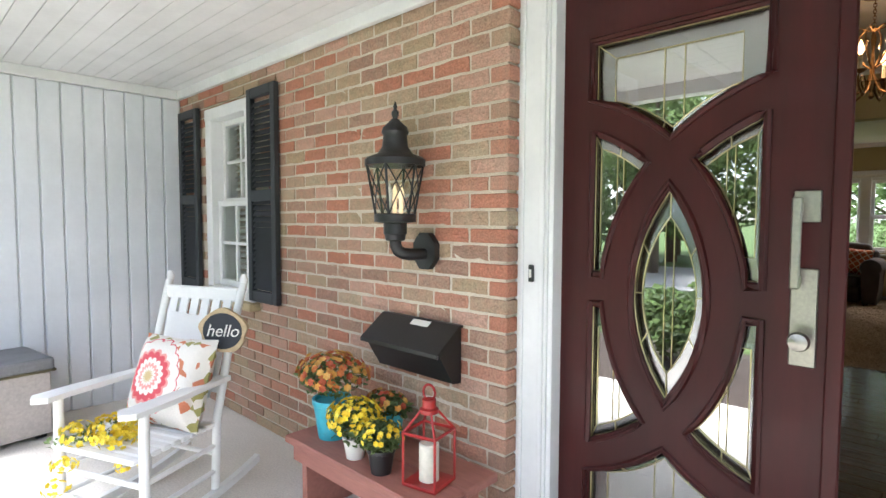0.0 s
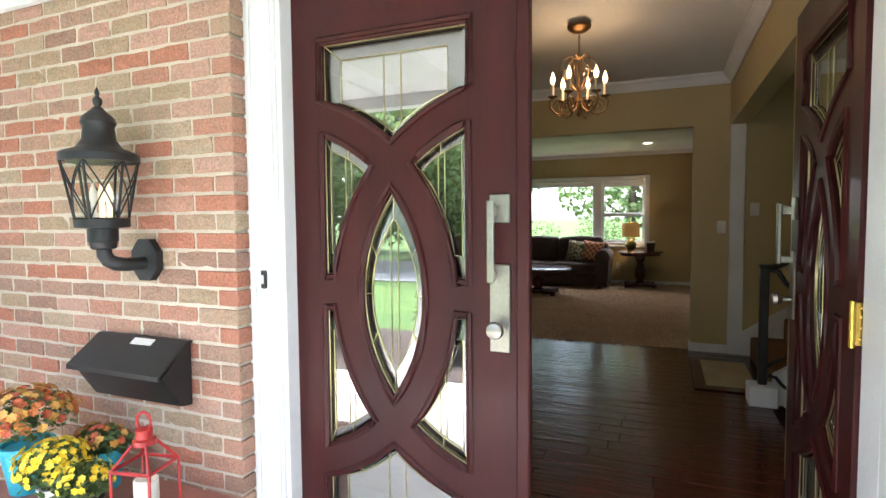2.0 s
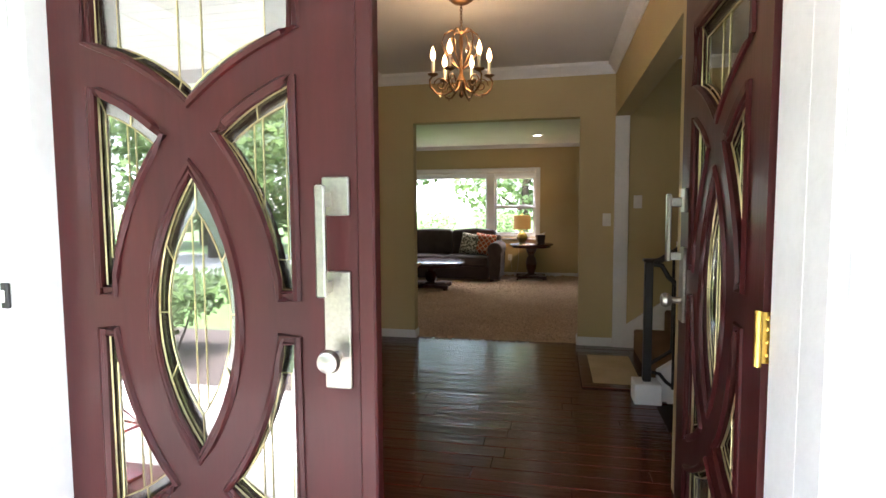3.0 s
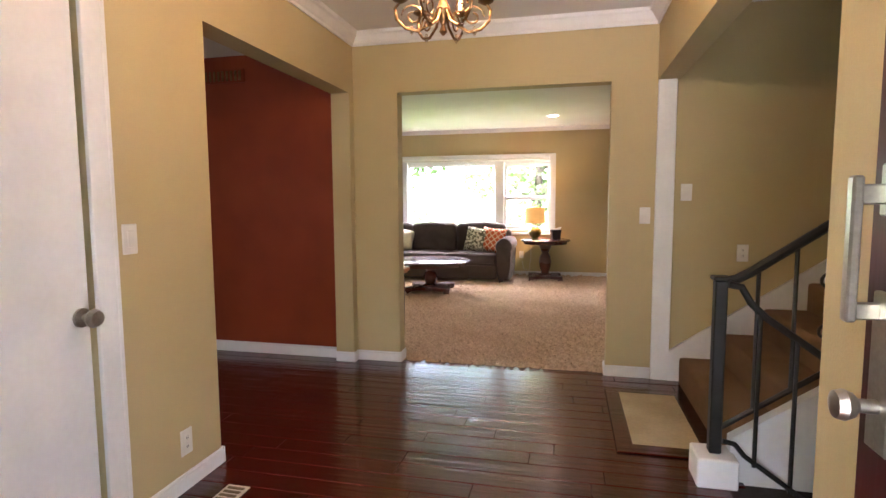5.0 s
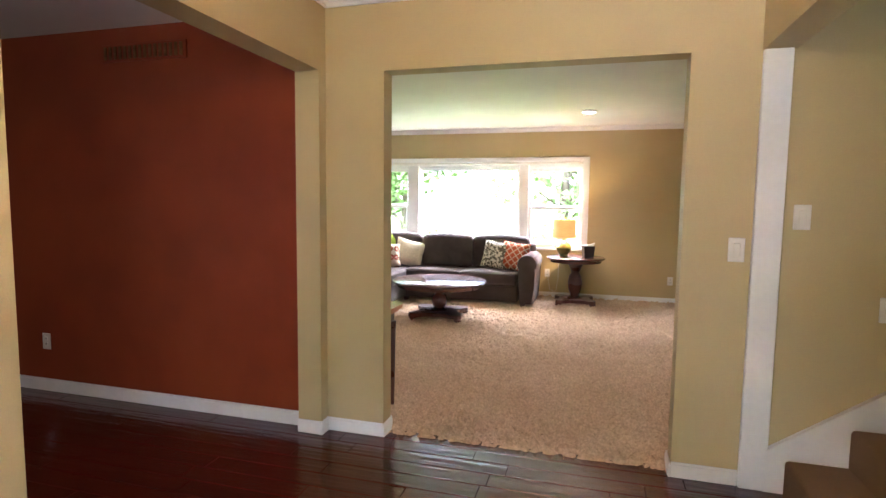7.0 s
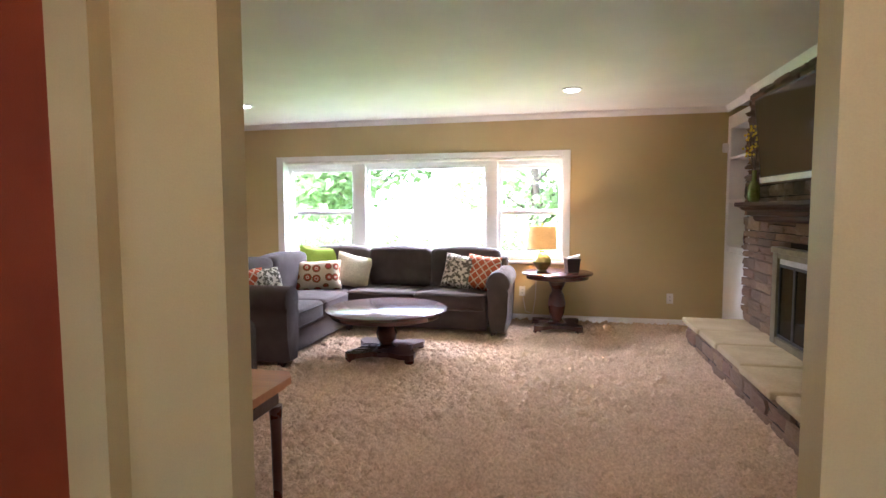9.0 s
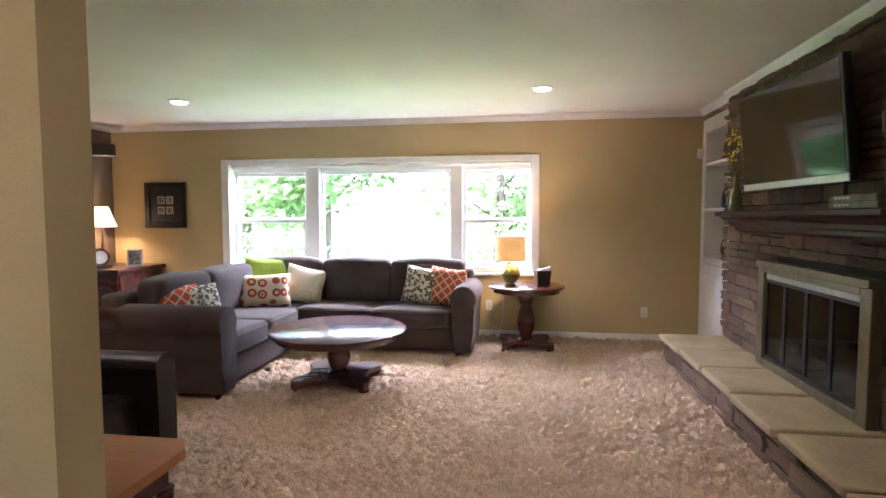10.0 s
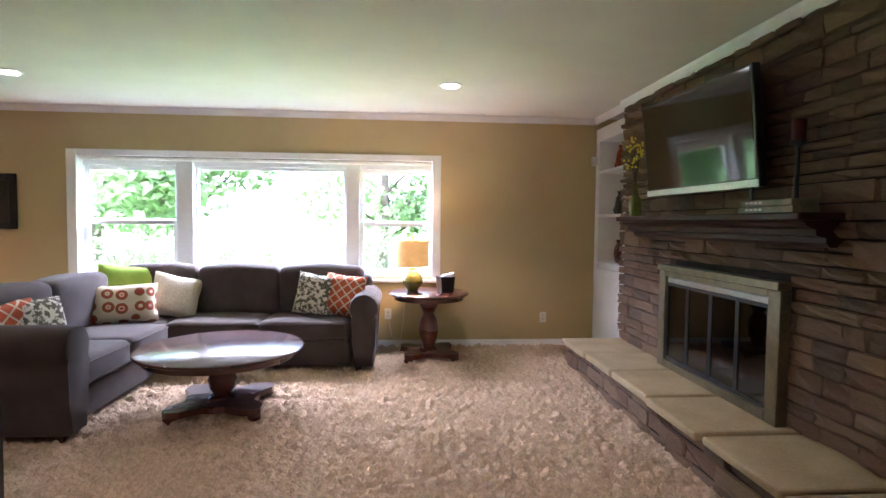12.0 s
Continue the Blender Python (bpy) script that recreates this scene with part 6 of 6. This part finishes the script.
# outdoors: trees, shrubs, a neighbouring garage
def tree(name, label, place, h, r, seed, n=4200, size=0.30):
    t = thing(name, label, "tree", place, group="garden trees")
    rng = random.Random(seed)
    bm = bmesh.new()
    tube(bm, [(0, 0, 0), (0.1, 0.05, h * 0.3), (0.05, -0.08, h * 0.6), (0, 0, h * 0.85)], 0.22, 10, r_end=0.05)
    tr = part("trunk", bm, "bark", t, smooth=True)
    bm2 = bmesh.new()
    for i in range(9):
        a, z = rng.uniform(0, 6.28), h * rng.uniform(0.06, 0.6)
        e = Vector((math.cos(a) * r * rng.uniform(0.5, 0.85), math.sin(a) * r * rng.uniform(0.5, 0.85), z + r * rng.uniform(0.2, 0.6)))
        bm = bmesh.new()
        tube(bm, [(0.05, 0, z), e * 0.5 + Vector((0, 0, z * 0.5)), e], 0.07, 6, r_end=0.02)
        part("limb", bm, "bark", t)
        leaf_cloud(bm2, rng, n // 12, e, (r * 0.42, r * 0.42, r * 0.32), size)
    for i in range(5):
        leaf_cloud(bm2, rng, n // 14, (rng.uniform(-0.3, 0.3) * r, rng.uniform(-0.3, 0.3) * r, h * rng.uniform(0.2, 0.9)), (r * 0.45, r * 0.45, r * 0.3), size)
    part("crown", bm2, "leaf", t)
    return t


t1 = tree("tree", "leafy green garden tree", (-6.5, 21, -0.32), 9, 3.6, 21)
t2 = tree("tree", "leafy green garden tree with low boughs", (-1.0, 24, -0.32), 7.5, 3.4, 22)
for i, (x, y, rz, s) in enumerate(((-12, 26, 40, 1.2), (4.5, 22, 110, 0.95), (9, 28, 200, 1.2), (-17, 32, 300, 1.5), (-7.5, -17.5, 75, 0.95), (-3.2, -18.5, 190, 1.0), (-9, -22, 20, 1.1), (-2, -25, 140, 1.2), (5, -23, 260, 1.0), (-16, -20, 80, 1.2), (12, -26, 0, 1.3), (-24, -14, 60, 1.3), (-20, 22, 33, 1.2), (-6.2, -12.5, 15, 0.75), (-11, -13.5, 222, 0.9), (0.8, -15, 95, 0.85))):
    c = copy_thing(t1 if i % 2 else t2, pose(x, y, -0.32, 0, 0, rz))
    c.scale = (s, s, s)


def shrub(place, r, h, seed, m="leaf", label="rounded green shrub in garden bed"):
    t = thing("shrub", label, "shrub", place, group="garden shrubs")
    rng = random.Random(seed)
    bm = bmesh.new()
    for i in range(6):
        tube(bm, [(0, 0, 0), (rng.uniform(-0.5, 0.5) * r, rng.uniform(-0.5, 0.5) * r, h * 0.7)], 0.012, 5)
    part("stems", bm, "bark", t)
    bm = bmesh.new()
    for i in range(9):
        leaf_cloud(bm, rng, 150, (rng.uniform(-0.6, 0.6) * r, rng.uniform(-0.6, 0.6) * r, h * rng.uniform(0.35, 0.8)), (r * 0.5, r * 0.5, h * 0.3), 0.09)
    part("foliage", bm, m, t)


for i, (x, y, r, h) in enumerate(((-3.4, 15.5, 1.0, 1.5), (-1.3, 16.5, 1.1, 1.9), (0.6, 15.0, 0.8, 1.3), (-5.8, 16.0, 1.2, 1.7), (-2.0, -2.5, 0.5, 0.85), (1.9, -2.2, 0.5, 0.7), (-3.7, -2.4, 0.6, 0.9))):
    shrub((x, y, -0.32), r, h, 40 + i)
shrub((2.8, -3.0, -0.32), 0.7, 1.3, 60, "red_leaf", "dark red leaved shrub in garden bed")
structure("garden_bed", [(-5.5, -0.6, -3.4, -1.0, -0.34, -0.25), (0.9, 3.6, -3.4, -1.0, -0.34, -0.25)], "mulch", "dark mulched garden bed")
gar = thing("garage_wing", "white garage wing with grey roof", "house", (7.5, -6.0, -0.32))
boxpart("wall", (-2.4, 3.5, -3.5, 5.5, 0, 2.6), "siding", gar, bevel=0)
bm = bmesh.new()
prism(bm, [(-2.8, 2.55), (0.5, 4.2), (3.9, 2.55)], -3.8, 5.8, "Y")
part("roof", bm, "shutter_paint", gar, "grey shingle roof")
gd = boxpart("garage_door", (-2.43, -2.40, -2.6, 2.2, 0.02, 2.15), "white_paint", gar)
for i in range(1, 4):
    boxpart("panel_joint", (-2.436, -2.43, -2.55, 2.15, i * 0.53, i * 0.53 + 0.015), "steel", gd, bevel=0)


# pieces of walls and floors
def piece_mesh(name, material, lx, ly, lz, bevel):
    bm = bmesh.new()
    box(bm, -lx / 2, lx / 2, -ly / 2, ly / 2, -lz / 2, lz / 2, bevel=bevel)
    bmesh.ops.recalc_face_normals(bm, faces=bm.faces)
    me = bpy.data.meshes.new(name)
    bm.to_mesh(me)
    bm.free()
    me.materials.append(M[material])
    return me


def put(name, me, parent, x, y, z, rx=0, ry=0, rz=0, s=(1, 1, 1)):
    ob = new(name, me)
    ob.parent = parent
    ob.matrix_basis = pose(x, y, z, rx, ry, rz) @ Matrix.Diagonal((*s, 1))
    return ob


rng = random.Random(11)
front = bpy.data.objects["wall_front"]
BL, BH, PX, PZ = 0.192, 0.0565, 0.2045, 0.0695
EDGE = -1.088


def worn_brick(depth):
    """Tumbled brick: chipped arrises and an uneven face."""
    bm = bmesh.new()
    box(bm, -BL / 2, BL / 2, -depth / 2, depth / 2, -BH / 2, BH / 2)
    bmesh.ops.subdivide_edges(bm, edges=[e for e in bm.edges if abs((e.verts[0].co - e.verts[1].co).x) > 0.1], cuts=3)
    bmesh.ops.subdivide_edges(bm, edges=[e for e in bm.edges if abs((e.verts[0].co - e.verts[1].co).z) > 0.03], cuts=1)
    for v in bm.verts:
        rim = abs(v.co.z) > BH * 0.4 or abs(v.co.x) > BL * 0.48
        if v.co.y < 0:
            v.co.y += rng.uniform(0.0015, 0.006) if rim else rng.uniform(-0.002, 0.001)
        v.co.z += rng.uniform(-0.0028, 0.0028)
        v.co.x += rng.uniform(-0.003, 0.003)
    bmesh.ops.recalc_face_normals(bm, faces=bm.faces)
    me = bpy.data.meshes.new("brick")
    bm.to_mesh(me)
    bm.free()
    me.materials.append(M["brick"])
    return me


brick_meshes = [worn_brick(0.03) for k in range(9)]
corner_mesh = piece_mesh("brick", "brick", BL, 0.09, BH, 0.003)
rest = bmesh.new()
for c in range(34):
    z = PORCH + PZ * (c + 0.5)
    x = EDGE - (PX / 2 if c % 2 else 0)
    first = True
    while x > -4.28:
        x0, x1 = x - BL, x
        if first and c % 2:
            put("brick", corner_mesh, front, EDGE - 0.045, 1.315, z, 0, 0, 0, (0.09 / BL, 1, 1))
        first = False
        if not (x1 > -3.76 and x0 < -3.12 and 0.70 < z < 2.0):
            if x1 == EDGE:
                put("brick", corner_mesh, front, (x0 + x1) / 2, 1.315, z)
            elif x1 > -2.55:
                put("brick", rng.choice(brick_meshes), front, (x0 + x1) / 2, 1.285 + rng.uniform(-0.002, 0.002), z, 0, rng.uniform(-0.3, 0.3), 0, (rng.uniform(0.985, 1.01), 1, rng.uniform(0.96, 1.03)))
            else:
                box(rest, max(x0, -4.29), x1, 1.270 + rng.uniform(-0.002, 0.002), 1.30, z - BH / 2, z + BH / 2)
        x -= PX
tagged(part("far_bricks", rest, "brick", front), kind="stuff")
bay = bpy.data.objects["wall_front_bay"]
for c in range(14):
    z = PORCH + PZ * (c + 0.5)
    for k in range(3):
        put("brick", rng.choice(brick_meshes), bay, 1.06 + k * PX + (PX / 2 if c % 2 else 0), 1.325, z)
boxpart("ledge", (0.93, 3.3, 1.27, 1.33, 0.875, 0.90), "white_paint", bay, "white ledge over brick base", 0.004)

# hardwood planks along the foyer
floor = tagged(thing("floor_foyer", "dark red-brown hand-scraped hardwood plank floor", "floor"), kind="structure")
plank_mesh = piece_mesh("plank", "plank", 1.0, 0.117, 0.012, 0.0022)
rng = random.Random(3)
for r in range(32):
    y = YF + 0.06 + r * 0.12
    if y > 5.33:
        break
    x = -4.5 + rng.uniform(-0.9, 0)
    while x < 1.06:
        ln = rng.uniform(0.55, 1.25)
        a, b = max(x, -4.5), min(x + ln, 1.08 if 3.86 < y < 5.24 else 1.0)
        if y > YB:
            a, b = max(a, -0.977), min(b, 0.559)
        if b - a > 0.05 and not (b < -2.6 and y < 3.4):
            put("plank", plank_mesh, floor, (a + b) / 2, y, -0.006 + rng.uniform(-0.0006, 0.0006), rng.uniform(-0.25, 0.25), 0, 0, (b - a - 0.002, 1, 1))
        x += ln

# ledge stones of the chimney wall and hearth front
stone_wall = bpy.data.objects["wall_living_right"]
rng = random.Random(8)


def stone_mesh(k):
    bm = bmesh.new()
    box(bm, -0.5, 0.5, -0.5, 0.5, -0.5, 0.5)
    bmesh.ops.subdivide_edges(bm, edges=bm.edges[:], cuts=1, use_grid_fill=True)
    for v in bm.verts:
        if v.co.x < -0.4:
            edge = max(abs(v.co.y), abs(v.co.z)) > 0.4
            v.co.x += (0.22 if edge else -0.12) + rng.uniform(-0.12, 0.12)
        v.co.y += rng.uniform(-0.03, 0.03)
        v.co.z += rng.uniform(-0.05, 0.05)
    bmesh.ops.recalc_face_normals(bm, faces=bm.faces)
    me = bpy.data.meshes.new("stone")
    bm.to_mesh(me)
    bm.free()
    me.materials.append(M["stone"])
    return me


stones = [stone_mesh(k) for k in range(10)]


def ledge(parent, x, y0, y1, z0, z1, gap, depth):
    z = z0
    while z < z1 - 0.02:
        hh = min(rng.choice((0.05, 0.065, 0.085, 0.105, 0.135)), z1 - z)
        y = y0
        while y < y1 - 0.03:
            ln = min(rng.uniform(0.13, 0.36), y1 - y)
            if y1 - y - ln < 0.08:
                ln = y1 - y
            inside = gap and y + ln > gap[0] and y < gap[1] and z + hh > gap[2] and z < gap[3]
            two = hh > 0.12 and rng.random() < 0.35 and not inside
            if not inside:
                for zz, h2 in (((z, hh * 0.5), (z + hh * 0.5, hh * 0.5)) if two else ((z, hh),)):
                    put("stone", rng.choice(stones), parent, x + rng.uniform(-0.012, 0.012), y + ln / 2, zz + h2 / 2, 0, 0, 0, (depth * rng.uniform(0.85, 1.3), ln - 0.013, h2 - 0.013))
            else:
                for a, b in ((y, min(y + ln, gap[0])), (max(y, gap[1]), y + ln)):
                    if b - a > 0.03:
                        put("stone", rng.choice(stones), parent, x, (a + b) / 2, z + hh / 2, 0, 0, 0, (depth, b - a - 0.01, hh - 0.01))
            y += ln
        z += hh


ledge(stone_wall, 1.745, 5.45, 9.57, 0.27, 2.425, (7.36, 8.62, 0.2, 1.02), 0.075)
ledge(hearth, 1.255, 5.45, 9.57, 0.005, 0.222, None, 0.06)
for i in range(2):
    z = 0.06 + 0.105 * i
    for k in range(2):
        put("stone", stones[k + i], hearth, 1.37 + 0.26 * k, 9.575, z, 0, 0, -90, (0.05, 0.25, 0.095))
